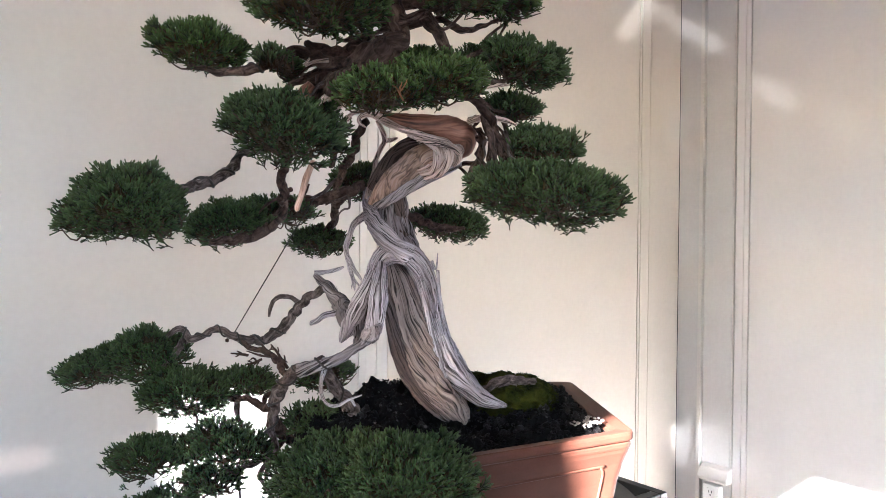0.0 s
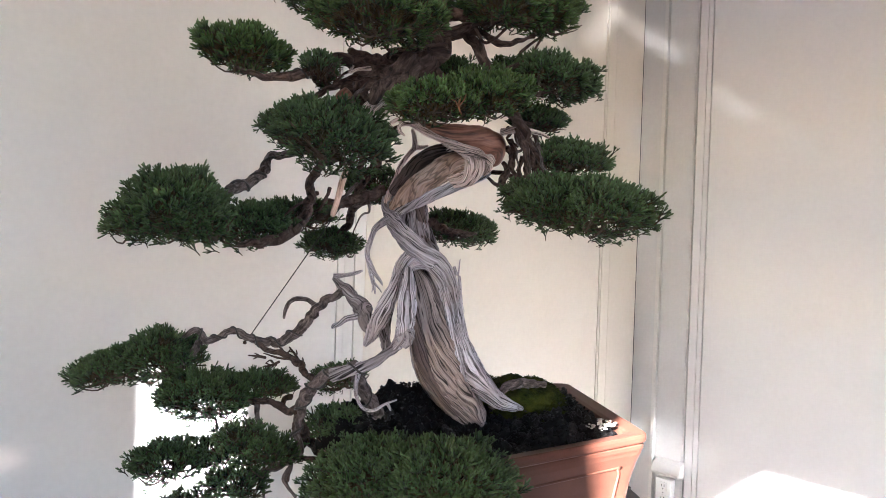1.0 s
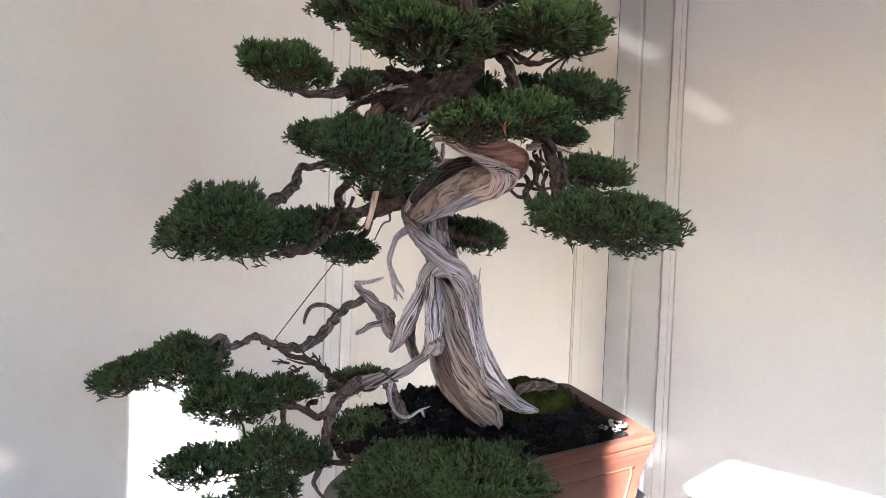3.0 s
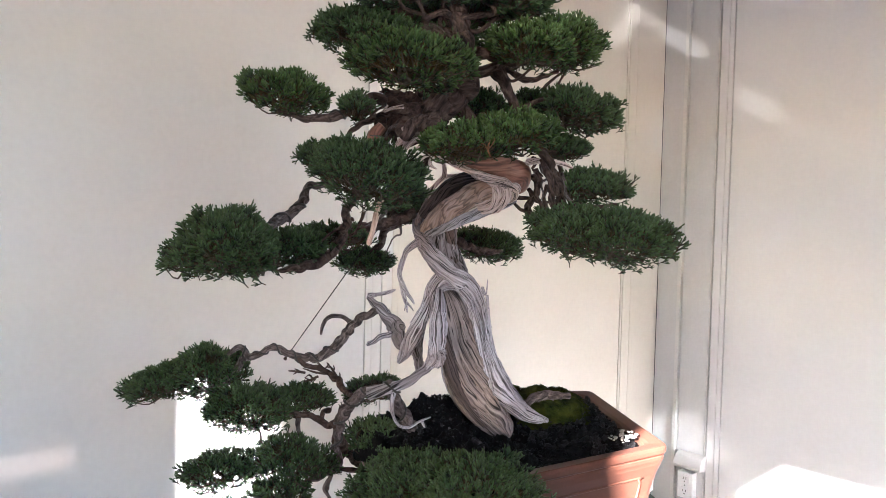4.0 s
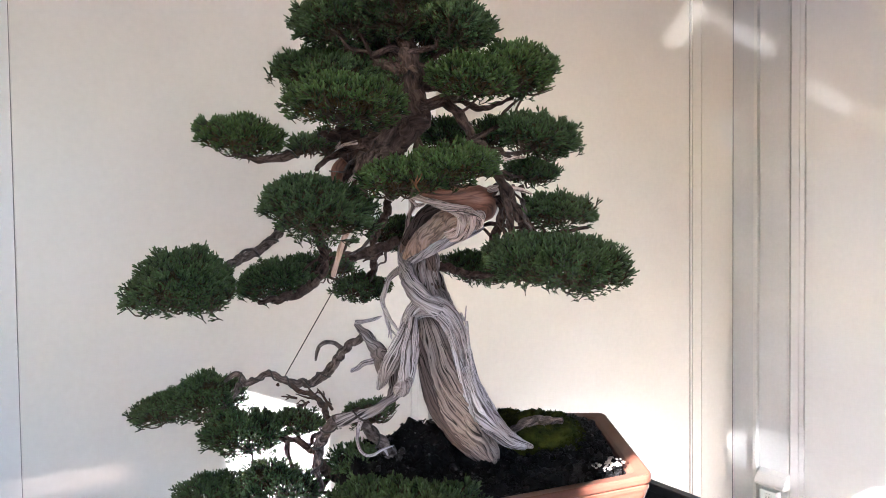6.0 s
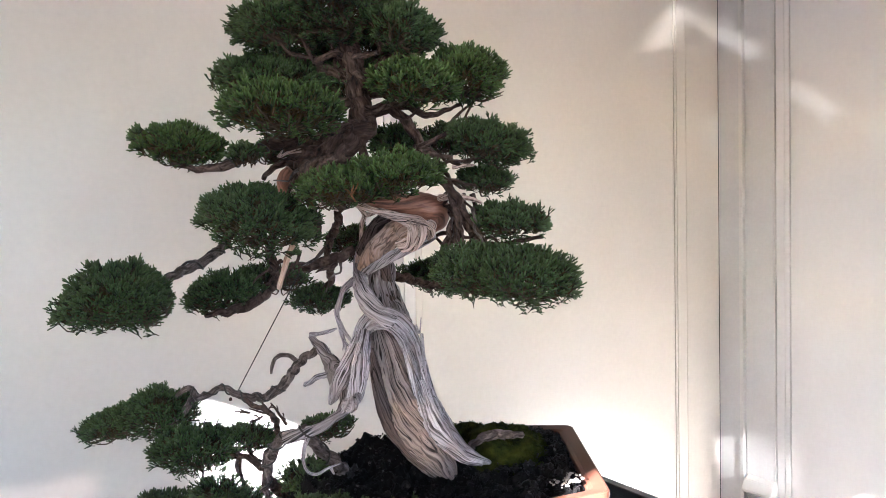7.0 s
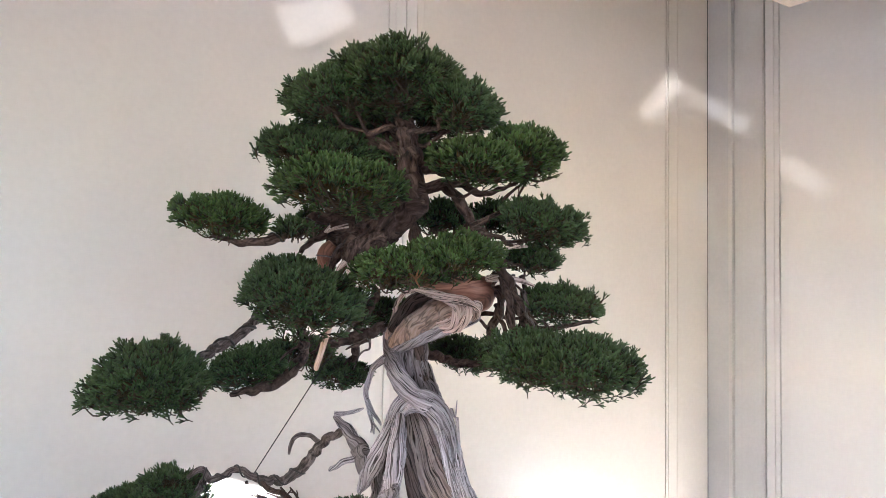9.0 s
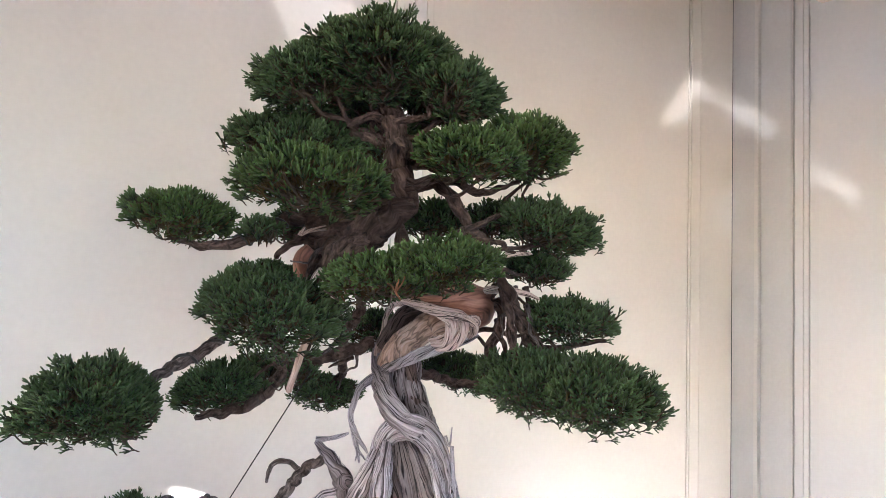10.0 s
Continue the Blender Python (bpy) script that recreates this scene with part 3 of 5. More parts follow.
limb("heartwood_strip", DEAD, [(0.013, 0.09, 0.158, 0.0038), (0.017, 0.092, 0.11, 0.0077), (0.029, 0.092, 0.068, 0.0106), (0.054, 0.09, 0.03, 0.0107), (0.084, 0.088, -0, 0.0078), (0.1, 0.086, -0.018, 0.0039)], ridge=0.14, twist=0.2, around=50)
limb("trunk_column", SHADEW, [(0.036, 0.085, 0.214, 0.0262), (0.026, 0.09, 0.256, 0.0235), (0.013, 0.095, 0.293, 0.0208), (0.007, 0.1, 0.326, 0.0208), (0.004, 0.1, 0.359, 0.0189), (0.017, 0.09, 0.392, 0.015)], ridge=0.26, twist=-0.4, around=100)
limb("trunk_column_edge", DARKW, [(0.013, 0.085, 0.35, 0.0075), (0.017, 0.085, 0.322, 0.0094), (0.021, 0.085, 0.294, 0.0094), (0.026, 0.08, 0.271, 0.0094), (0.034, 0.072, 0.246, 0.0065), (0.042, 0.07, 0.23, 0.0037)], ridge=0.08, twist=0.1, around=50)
limb("deadwood_strand", DEAD, [(0.035, 0.03, 0.243, 0.0125), (0.012, 0.02, 0.262, 0.0133), (-0.008, 0.04, 0.282, 0.0126), (-0.022, 0.08, 0.303, 0.0112), (-0.029, 0.12, 0.325, 0.0106), (-0.031, 0.13, 0.349, 0.0087)], ridge=0.26, twist=1.0, around=60)
limb("knot_hole", PALE, [(0.1, -0.045, 0.393, 0.0025), (0.103, -0.046, 0.398, 0.0025), (0.108, -0.044, 0.397, 0.0025), (0.111, -0.042, 0.391, 0.0025), (0.106, -0.042, 0.386, 0.0025), (0.101, -0.044, 0.388, 0.0025), (0.1, -0.045, 0.394, 0.0025)], ridge=0.2, around=12)
limb("knot_hole", BARK, [(0.106, -0.04, 0.396, 0.0034), (0.106, -0.041, 0.393, 0.005), (0.106, -0.04, 0.388, 0.0034)], ridge=0.1, around=12)
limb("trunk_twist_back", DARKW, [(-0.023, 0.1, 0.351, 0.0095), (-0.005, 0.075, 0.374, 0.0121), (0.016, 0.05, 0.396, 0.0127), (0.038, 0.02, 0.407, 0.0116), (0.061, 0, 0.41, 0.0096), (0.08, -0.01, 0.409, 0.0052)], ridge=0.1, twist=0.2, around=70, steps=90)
limb("live_vein", REDB, [(0.099, -0.02, 0.381, 0.0026), (0.106, -0.02, 0.39, 0.0094), (0.11, -0.02, 0.399, 0.018), (0.107, -0.024, 0.411, 0.0239), (0.092, -0.035, 0.42, 0.0211), (0.071, -0.048, 0.423, 0.0167), (0.048, -0.058, 0.425, 0.0132), (0.025, -0.068, 0.428, 0.0098), (-0.002, -0.078, 0.432, 0.0065)], ridge=0.05, twist=0.3, around=90, steps=90)
limb("jin", DEAD, [(-0.015, 0.08, 0.312, 0.0075), (-0.033, 0.085, 0.305, 0.0066), (-0.05, 0.085, 0.292, 0.0047), (-0.057, 0.085, 0.274, 0.0041), (-0.062, 0.08, 0.256, 0.0039), (-0.059, 0.08, 0.239, 0.0037), (-0.055, 0.08, 0.22, 0.0034), (-0.05, 0.08, 0.203, 0.0024), (-0.048, 0.08, 0.19, 0.0009)], ridge=0.25, around=30)
limb("jin", DEAD, [(-0.059, 0.079, 0.242, 0.0037), (-0.051, 0.077, 0.225, 0.0033), (-0.041, 0.077, 0.211, 0.0023), (-0.037, 0.077, 0.204, 0.0009)], ridge=0.2)
limb("deadwood_arm", DEAD, [(-0.003, 0.005, 0.233, 0.007), (-0.003, -0.012, 0.211, 0.0104), (-0.004, -0.03, 0.184, 0.012), (-0.007, -0.045, 0.157, 0.0119), (-0.013, -0.06, 0.14, 0.0093), (-0.023, -0.07, 0.129, 0.0059), (-0.032, -0.077, 0.122, 0.0025)], ridge=0.2, twist=0.2, around=100, steps=130)
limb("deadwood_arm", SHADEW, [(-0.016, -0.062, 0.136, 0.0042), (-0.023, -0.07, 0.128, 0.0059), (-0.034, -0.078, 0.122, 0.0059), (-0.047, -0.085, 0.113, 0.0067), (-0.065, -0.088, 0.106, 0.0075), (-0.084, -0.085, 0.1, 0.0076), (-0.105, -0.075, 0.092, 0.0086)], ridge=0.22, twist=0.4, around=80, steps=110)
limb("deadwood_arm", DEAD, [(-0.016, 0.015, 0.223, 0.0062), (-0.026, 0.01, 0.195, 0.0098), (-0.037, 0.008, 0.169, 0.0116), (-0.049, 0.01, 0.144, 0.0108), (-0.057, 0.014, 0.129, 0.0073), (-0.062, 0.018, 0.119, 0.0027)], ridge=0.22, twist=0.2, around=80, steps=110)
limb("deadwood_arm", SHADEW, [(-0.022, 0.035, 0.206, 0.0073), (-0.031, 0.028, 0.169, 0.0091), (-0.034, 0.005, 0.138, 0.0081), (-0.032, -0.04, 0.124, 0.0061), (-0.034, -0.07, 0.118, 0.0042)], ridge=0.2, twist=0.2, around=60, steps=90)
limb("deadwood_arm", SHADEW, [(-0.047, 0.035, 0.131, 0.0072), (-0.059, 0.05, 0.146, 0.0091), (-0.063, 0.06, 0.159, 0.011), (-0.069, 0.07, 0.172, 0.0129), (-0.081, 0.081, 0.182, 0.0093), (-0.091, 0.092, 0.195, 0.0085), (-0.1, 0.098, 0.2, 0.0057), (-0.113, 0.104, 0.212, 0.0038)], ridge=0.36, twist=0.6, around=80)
limb("deadwood_knob", DEAD, [(-0.001, -0.07, 0.153, 0.0041), (-0.003, -0.08, 0.147, 0.0073), (-0.011, -0.084, 0.142, 0.0097), (-0.017, -0.08, 0.141, 0.0073), (-0.022, -0.078, 0.137, 0.0032)], ridge=0.5, twist=3, around=60)
limb("branch", GREYB, [(-0.094, -0.075, 0.099, 0.0067), (-0.113, -0.06, 0.089, 0.0073), (-0.129, -0.045, 0.074, 0.0074), (-0.144, -0.03, 0.052, 0.0075), (-0.151, -0.02, 0.023, 0.0064), (-0.156, -0.02, -0.007, 0.0045)], ridge=0.14, twist=1)
limb("jin", DEAD, [(-0.066, 0.058, 0.161, 0.0055), (-0.079, 0.055, 0.156, 0.0046), (-0.09, 0.055, 0.154, 0.0042), (-0.101, 0.055, 0.146, 0.004), (-0.109, 0.055, 0.142, 0.0037), (-0.112, 0.055, 0.139, 0.0018)], ridge=0.3, around=30)
limb("jin", DEAD, [(-0.113, 0.104, 0.214, 0.0048), (-0.094, 0.104, 0.217, 0.0032), (-0.078, 0.104, 0.221, 0.0029), (-0.068, 0.104, 0.225, 0.0014)], ridge=0.15)
limb("jin", GREYB, [(-0.14, 0.125, 0.165, 0.0038), (-0.157, 0.135, 0.175, 0.0035), (-0.174, 0.14, 0.174, 0.0035), (-0.189, 0.144, 0.161, 0.0031), (-0.193, 0.144, 0.142, 0.002)], ridge=0.15)
limb("branch", GREYB, [(-0.096, 0.09, 0.192, 0.0055), (-0.113, 0.105, 0.181, 0.0061), (-0.127, 0.112, 0.174, 0.0062), (-0.145, 0.115, 0.153, 0.0067), (-0.162, 0.12, 0.13, 0.0068), (-0.177, 0.118, 0.118, 0.0068), (-0.192, 0.115, 0.11, 0.0067), (-0.217, 0.11, 0.107, 0.0067), (-0.241, 0.108, 0.114, 0.0055), (-0.258, 0.11, 0.123, 0.0055), (-0.274, 0.11, 0.124, 0.0048), (-0.291, 0.105, 0.114, 0.0048), (-0.307, 0.1, 0.111, 0.0055), (-0.318, 0.1, 0.125, 0.0048), (-0.325, 0.095, 0.126, 0.0042), (-0.338, 0.09, 0.115, 0.0036)], ridge=0.16, twist=1.4, around=36)
limb("branch", GREYB, [(-0.315, 0.1, 0.108, 0.0066), (-0.323, 0.09, 0.093, 0.0056), (-0.339, 0.085, 0.073, 0.0056), (-0.365, 0.08, 0.065, 0.0037)], ridge=0.1)
limb("branch", BARK, [(-0.23, 0.11, 0.107, 0.0042), (-0.209, 0.1, 0.095, 0.0042), (-0.18, 0.08, 0.093, 0.0047), (-0.158, 0.05, 0.083, 0.005), (-0.146, 0.02, 0.074, 0.0044), (-0.125, -0.03, 0.076, 0.0037)], ridge=0.12)
limb("jin", DEAD, [(-0.07, -0.088, 0.097, 0.0036), (-0.073, -0.1, 0.084, 0.0029), (-0.071, -0.112, 0.071, 0.0024), (-0.063, -0.12, 0.059, 0.0022), (-0.049, -0.124, 0.057, 0.002), (-0.035, -0.12, 0.064, 0.0017), (-0.019, -0.115, 0.069, 0.0009)], ridge=0.2, around=20)
limb("jin", DEAD, [(-0.031, -0.12, 0.064, 0.0023), (-0.027, -0.12, 0.056, 0.0012)], ridge=0.1)
limb("branch", GREYB, [(-0.08, -0.085, 0.11, 0.0076), (-0.068, -0.06, 0.081, 0.0084), (-0.053, -0.02, 0.043, 0.0086), (-0.033, 0.01, 0.008, 0.0095), (-0.006, 0.03, -0.018, 0.0096), (0.019, 0.04, -0.037, 0.0065)], ridge=0.16)
limb("surface_root", GREYB, [(0.145, 0.1, 0.008, 0.0057), (0.153, 0.105, 0.028, 0.0067), (0.173, 0.11, 0.041, 0.0076), (0.208, 0.115, 0.045, 0.0077), (0.238, 0.12, 0.043, 0.0048)], ridge=0.15)
limb("upper_trunk", BARK, [(-0.067, -0.075, 0.462, 0.0114), (-0.047, -0.085, 0.475, 0.0161), (-0.022, -0.1, 0.491, 0.0167), (0, -0.105, 0.504, 0.0158), (0.016, -0.11, 0.516, 0.0142), (0.022, -0.11, 0.535, 0.0142), (0.02, -0.11, 0.556, 0.0142), (0.015, -0.11, 0.586, 0.0134), (0.009, -0.11, 0.616, 0.0118), (-0.002, -0.11, 0.662, 0.0087), (-0.011, -0.11, 0.708, 0.0055)], ridge=0.2, twist=0.9, around=60)
limb("branch", BARK, [(0.026, -0.1, 0.54, 0.0072), (0.044, -0.1, 0.55, 0.0072), (0.064, -0.095, 0.549, 0.0064), (0.079, -0.09, 0.534, 0.0064), (0.09, -0.08, 0.513, 0.0065), (0.102, -0.075, 0.486, 0.0057), (0.111, -0.07, 0.46, 0.0049)], ridge=0.2)
limb("branch", BARK, [(0.054, -0.1, 0.552, 0.004), (0.082, -0.1, 0.552, 0.004), (0.105, -0.095, 0.542, 0.004), (0.13, -0.09, 0.548, 0.0032), (0.153, -0.09, 0.557, 0.0024)], ridge=0.2)
limb("branch", BARK, [(-0.019, -0.11, 0.48, 0.0102), (-0.042, -0.12, 0.475, 0.0094), (-0.056, -0.12, 0.465, 0.0094), (-0.064, -0.12, 0.453, 0.007)], ridge=0.2)
limb("branch", BARK, [(0.004, -0.1, 0.513, 0.008), (-0.031, -0.09, 0.518, 0.0088), (-0.055, -0.08, 0.511, 0.0097), (-0.075, -0.1, 0.512, 0.0072), (-0.091, -0.12, 0.516, 0.0047)], ridge=0.2)
limb("branch", BARK, [(-0.027, -0.09, 0.502, 0.0064), (-0.052, -0.07, 0.508, 0.0074), (-0.077, -0.05, 0.502, 0.0083), (-0.093, -0.03, 0.488, 0.0076), (-0.103, -0.02, 0.466, 0.006), (-0.12, -0.02, 0.442, 0.0043)], ridge=0.2)
limb("branch", BARK, [(-0.039, -0.07, 0.488, 0.0057), (-0.064, -0.05, 0.489, 0.0067), (-0.085, -0.05, 0.494, 0.0067), (-0.106, -0.04, 0.489, 0.005), (-0.127, -0.04, 0.478, 0.0042), (-0.144, -0.03, 0.465, 0.0034)], ridge=0.2)
limb("branch", BARK, [(-0.031, -0.06, 0.473, 0.0058), (-0.056, -0.05, 0.464, 0.0067), (-0.068, -0.04, 0.446, 0.0067), (-0.077, -0.02, 0.426, 0.006), (-0.071, 0, 0.401, 0.0052), (-0.079, 0.03, 0.376, 0.0045)], ridge=0.2)
limb("branch", BARK, [(-0.022, -0.02, 0.435, 0.0051), (-0.039, 0, 0.417, 0.0061), (-0.043, 0.02, 0.398, 0.0062), (-0.057, 0.04, 0.385, 0.0054), (-0.071, 0.07, 0.363, 0.0055), (-0.081, 0.1, 0.348, 0.0047)], ridge=0.2)
limb("branch", BARK, [(-0.011, -0.1, 0.489, 0.0159), (-0.047, -0.08, 0.491, 0.0162), (-0.074, -0.06, 0.485, 0.014), (-0.096, -0.045, 0.474, 0.0126), (-0.106, -0.04, 0.456, 0.0109), (-0.103, -0.04, 0.433, 0.0076)], ridge=0.18)
limb("branch", REDB, [(-0.094, -0.06, 0.476, 0.0074), (-0.105, -0.058, 0.463, 0.0099), (-0.107, -0.055, 0.444, 0.0075), (-0.105, -0.05, 0.428, 0.0042)], ridge=0.12)
limb("branch", BARK, [(-0.035, -0.1, 0.497, 0.0095), (-0.067, -0.1, 0.496, 0.0087), (-0.09, -0.11, 0.504, 0.0079), (-0.109, -0.12, 0.504, 0.007), (-0.125, -0.13, 0.492, 0.007), (-0.144, -0.14, 0.481, 0.0061), (-0.166, -0.15, 0.475, 0.0053), (-0.196, -0.15, 0.472, 0.0038), (-0.229, -0.15, 0.481, 0.003)], ridge=0.14)
limb("branch", BARK, [(0.02, -0.1, 0.581, 0.0103), (-0.003, -0.1, 0.601, 0.0089), (-0.014, -0.1, 0.622, 0.0089), (0.008, -0.1, 0.637, 0.0089)], ridge=0.14)
limb("branch", BARK, [(-0.003, -0.1, 0.595, 0.0074), (-0.052, -0.1, 0.617, 0.0066), (-0.082, -0.1, 0.628, 0.0059), (-0.101, -0.1, 0.636, 0.0052), (-0.112, -0.1, 0.647, 0.0044)], ridge=0.14)
limb("branch", BARK, [(0.022, -0.1, 0.573, 0.0074), (-0.004, -0.12, 0.555, 0.0065), (-0.038, -0.14, 0.534, 0.005), (-0.072, -0.15, 0.529, 0.0042)], ridge=0.14)
limb("branch", BARK, [(0.025, -0.1, 0.577, 0.0081), (0.061, -0.11, 0.572, 0.0066), (0.098, -0.12, 0.564, 0.0051), (0.142, -0.1, 0.567, 0.0037), (0.18, -0.09, 0.569, 0.003)], ridge=0.14)
limb("branch", BARK, [(0.099, -0.08, 0.464, 0.0055), (0.127, -0.085, 0.454, 0.0061), (0.142, -0.085, 0.434, 0.0067), (0.153, -0.08, 0.406, 0.0061), (0.167, -0.07, 0.376, 0.0049), (0.18, -0.085, 0.354, 0.0036)], ridge=0.16)
limb("branch", BARK, [(0.136, -0.08, 0.434, 0.0043), (0.145, -0.09, 0.401, 0.0048), (0.15, -0.09, 0.373, 0.0048), (0.155, -0.095, 0.355, 0.0042), (0.167, -0.1, 0.334, 0.003)], ridge=0.16)
limb("branch", BARK, [(0.15, -0.085, 0.414, 0.0036), (0.169, -0.08, 0.388, 0.0037), (0.187, -0.085, 0.36, 0.003), (0.201, -0.09, 0.338, 0.0024)], ridge=0.14)
limb("branch", BARK, [(0.131, -0.03, 0.412, 0.0051), (0.139, -0.04, 0.391, 0.0044), (0.128, -0.03, 0.371, 0.0044), (0.122, -0.06, 0.353, 0.0049), (0.13, -0.09, 0.34, 0.0042), (0.147, -0.1, 0.328, 0.003)], ridge=0.14)
limb("branch", BARK, [(0.168, -0.07, 0.366, 0.0041), (0.201, -0.05, 0.362, 0.0042), (0.231, -0.03, 0.367, 0.0034), (0.265, -0.03, 0.373, 0.0025)], ridge=0.12)
limb("branch", BARK, [(0.156, -0.095, 0.337, 0.0056), (0.191, -0.1, 0.316, 0.0048), (0.23, -0.11, 0.301, 0.0047), (0.276, -0.115, 0.292, 0.0031)], ridge=0.12)
limb("jin", PALE, [(0.119, -0.055, 0.431, 0.005), (0.14, -0.08, 0.432, 0.0041), (0.164, -0.084, 0.428, 0.0032), (0.179, -0.084, 0.422, 0.0016)], ridge=0.15)
limb("jin", PALE, [(0.139, -0.084, 0.472, 0.0032), (0.159, -0.084, 0.474, 0.0024), (0.17, -0.084, 0.474, 0.0013)], ridge=0.1)
limb("jin", PALE, [(-0.066, -0.11, 0.497, 0.0028), (-0.081, -0.12, 0.493, 0.0022), (-0.093, -0.125, 0.487, 0.0017), (-0.087, -0.125, 0.496, 0.0012)], ridge=0.1)
limb("branch", GREYB, [(-0.106, -0.04, 0.433, 0.0057), (-0.128, -0.02, 0.408, 0.0058), (-0.167, -0.01, 0.395, 0.0052), (-0.203, 0, 0.389, 0.0053), (-0.207, -0.02, 0.371, 0.0065), (-0.218, -0.06, 0.348, 0.0074), (-0.234, -0.1, 0.338, 0.0065), (-0.244, -0.14, 0.326, 0.0046), (-0.268, -0.17, 0.311, 0.0034), (-0.309, -0.18, 0.296, 0.0022)], ridge=0.14)
limb("branch", BARK, [(-0.039, 0.11, 0.354, 0.0076), (-0.072, 0.1, 0.339, 0.0076), (-0.109, 0.1, 0.329, 0.0085), (-0.15, 0.08, 0.318, 0.0084), (-0.164, 0.06, 0.3, 0.0083), (-0.184, 0.03, 0.276, 0.0072), (-0.215, 0, 0.266, 0.0061), (-0.241, -0.02, 0.262, 0.0034)], ridge=0.14)
limb("branch", BARK, [(-0.115, -0.09, 0.395, 0.004), (-0.13, -0.04, 0.375, 0.0052), (-0.146, 0, 0.353, 0.0061), (-0.147, 0.03, 0.33, 0.0072), (-0.161, 0.06, 0.306, 0.0064)], ridge=0.14)
limb("branch", BARK, [(-0.072, 0.12, 0.344, 0.0058), (-0.089, 0.16, 0.318, 0.0069), (-0.099, 0.19, 0.292, 0.0061), (-0.127, 0.22, 0.264, 0.0052), (-0.159, 0.23, 0.252, 0.0031)], ridge=0.14)
limb("jin", TAN, [(-0.093, -0.05, 0.373, 0.0042), (-0.099, -0.065, 0.353, 0.0043), (-0.104, -0.075, 0.329, 0.0041), (-0.109, -0.078, 0.312, 0.0037), (-0.11, -0.078, 0.306, 0.0029)], ridge=0.1, around=24)
limb("branch", BARK, [(0.025, 0.13, 0.311, 0.0068), (0.056, 0.16, 0.3, 0.0069), (0.09, 0.18, 0.287, 0.006), (0.125, 0.2, 0.29, 0.003)], ridge=0.12)
limb("branch", BARK, [(-0.145, -0.03, 0.048, 0.0044), (-0.168, 0, 0.025, 0.0046), (-0.191, 0.02, 0.034, 0.0046), (-0.219, 0.05, 0.029, 0.0042), (-0.246, 0.1, 0.025, 0.0043), (-0.262, 0.11, 0.03, 0.002)], ridge=0.14)
limb("branch", BARK, [(-0.218, 0.05, 0.027, 0.0036), (-0.219, 0.05, 0.004, 0.0036), (-0.21, 0.04, -0.016, 0.0027), (-0.213, 0.03, -0.04, 0.0027)], ridge=0.1)
limb("branch", GREYB, [(-0.158, -0.02, 0.002, 0.0045), (-0.148, -0.02, -0.018, 0.0045), (-0.15, -0.02, -0.031, 0.0045), (-0.164, -0.02, -0.041, 0.0049), (-0.177, -0.02, -0.047, 0.0049), (-0.192, -0.02, -0.053, 0.0041), (-0.209, -0.02, -0.06, 0.0033), (-0.23, -0.015, -0.066, 0.0025), (-0.253, -0.01, -0.071, 0.0017)], ridge=0.16)
limb("branch", GREYB, [(-0.164, -0.02, -0.041, 0.0041), (-0.158, -0.02, -0.043, 0.0033), (-0.165, -0.02, -0.053, 0.0033), (-0.17, -0.02, -0.066, 0.0029), (-0.164, -0.02, -0.078, 0.0025), (-0.153, -0.02, -0.092, 0.0021)], ridge=0.14)
limb("twig", GREYB, [(-0.206, -0.02, -0.059, 0.0029), (-0.202, -0.02, -0.07, 0.0025), (-0.198, -0.02, -0.084, 0.0021), (-0.196, -0.02, -0.103, 0.0017)], ridge=0.14, around=16)
limb("branch", GREYB, [(-0.216, 0.03, 0.027, 0.003), (-0.217, 0.03, 0.017, 0.003), (-0.214, 0.03, 0.006, 0.0025), (-0.207, 0.03, -0.003, 0.0021)], ridge=0.14, around=16)
limb("branch", BARK, [(-0.153, -0.02, 0.012, 0.0068), (-0.137, 0.03, -0.03, 0.0063), (-0.122, 0.08, -0.061, 0.0056), (-0.1, 0.1, -0.063, 0.0038)], ridge=0.12)
limb("branch", BARK, [(-0.033, 0.02, -0.008, 0.008), (-0.028, -0.05, -0.029, 0.0075), (-0.012, -0.12, -0.036, 0.0062), (0.034, -0.15, -0.032, 0.0045)], ridge=0.12)
limb("sliver", DEAD, [(0.079, 0.05, 0.223, 0.0027), (0.083, 0.045, 0.178, 0.0027), (0.09, 0.043, 0.133, 0.0023), (0.103, 0.043, 0.105, 0.0009)], ridge=0.1, around=10)
limb("sliver", DEAD, [(0.07, 0.045, 0.237, 0.0027), (0.076, 0.045, 0.224, 0.0018), (0.079, 0.045, 0.249, 0.0007)], ridge=0.1, around=10)
limb("trunk_twist", PALE2, [(-0.02, 0.1, 0.325, 0.0111), (-0.003, 0.075, 0.344, 0.0153), (0.018, 0.045, 0.362, 0.0175), (0.039, 0.015, 0.377, 0.017), (0.055, -0.005, 0.389, 0.015), (0.064, -0.015, 0.396, 0.0099), (0.069, -0.02, 0.399, 0.0041)], ridge=0.12, twist=0.35, around=110, steps=140)
limb("trunk_twist", DEAD, [(-0.027, 0.11, 0.315, 0.0075), (-0.003, 0.075, 0.327, 0.0081), (0.025, 0.04, 0.34, 0.0079), (0.051, 0.01, 0.352, 0.0076), (0.075, -0.01, 0.363, 0.0075), (0.094, -0.02, 0.37, 0.0066), (0.109, -0.024, 0.376, 0.0033)], ridge=0.3, twist=0.8, around=80, steps=140)
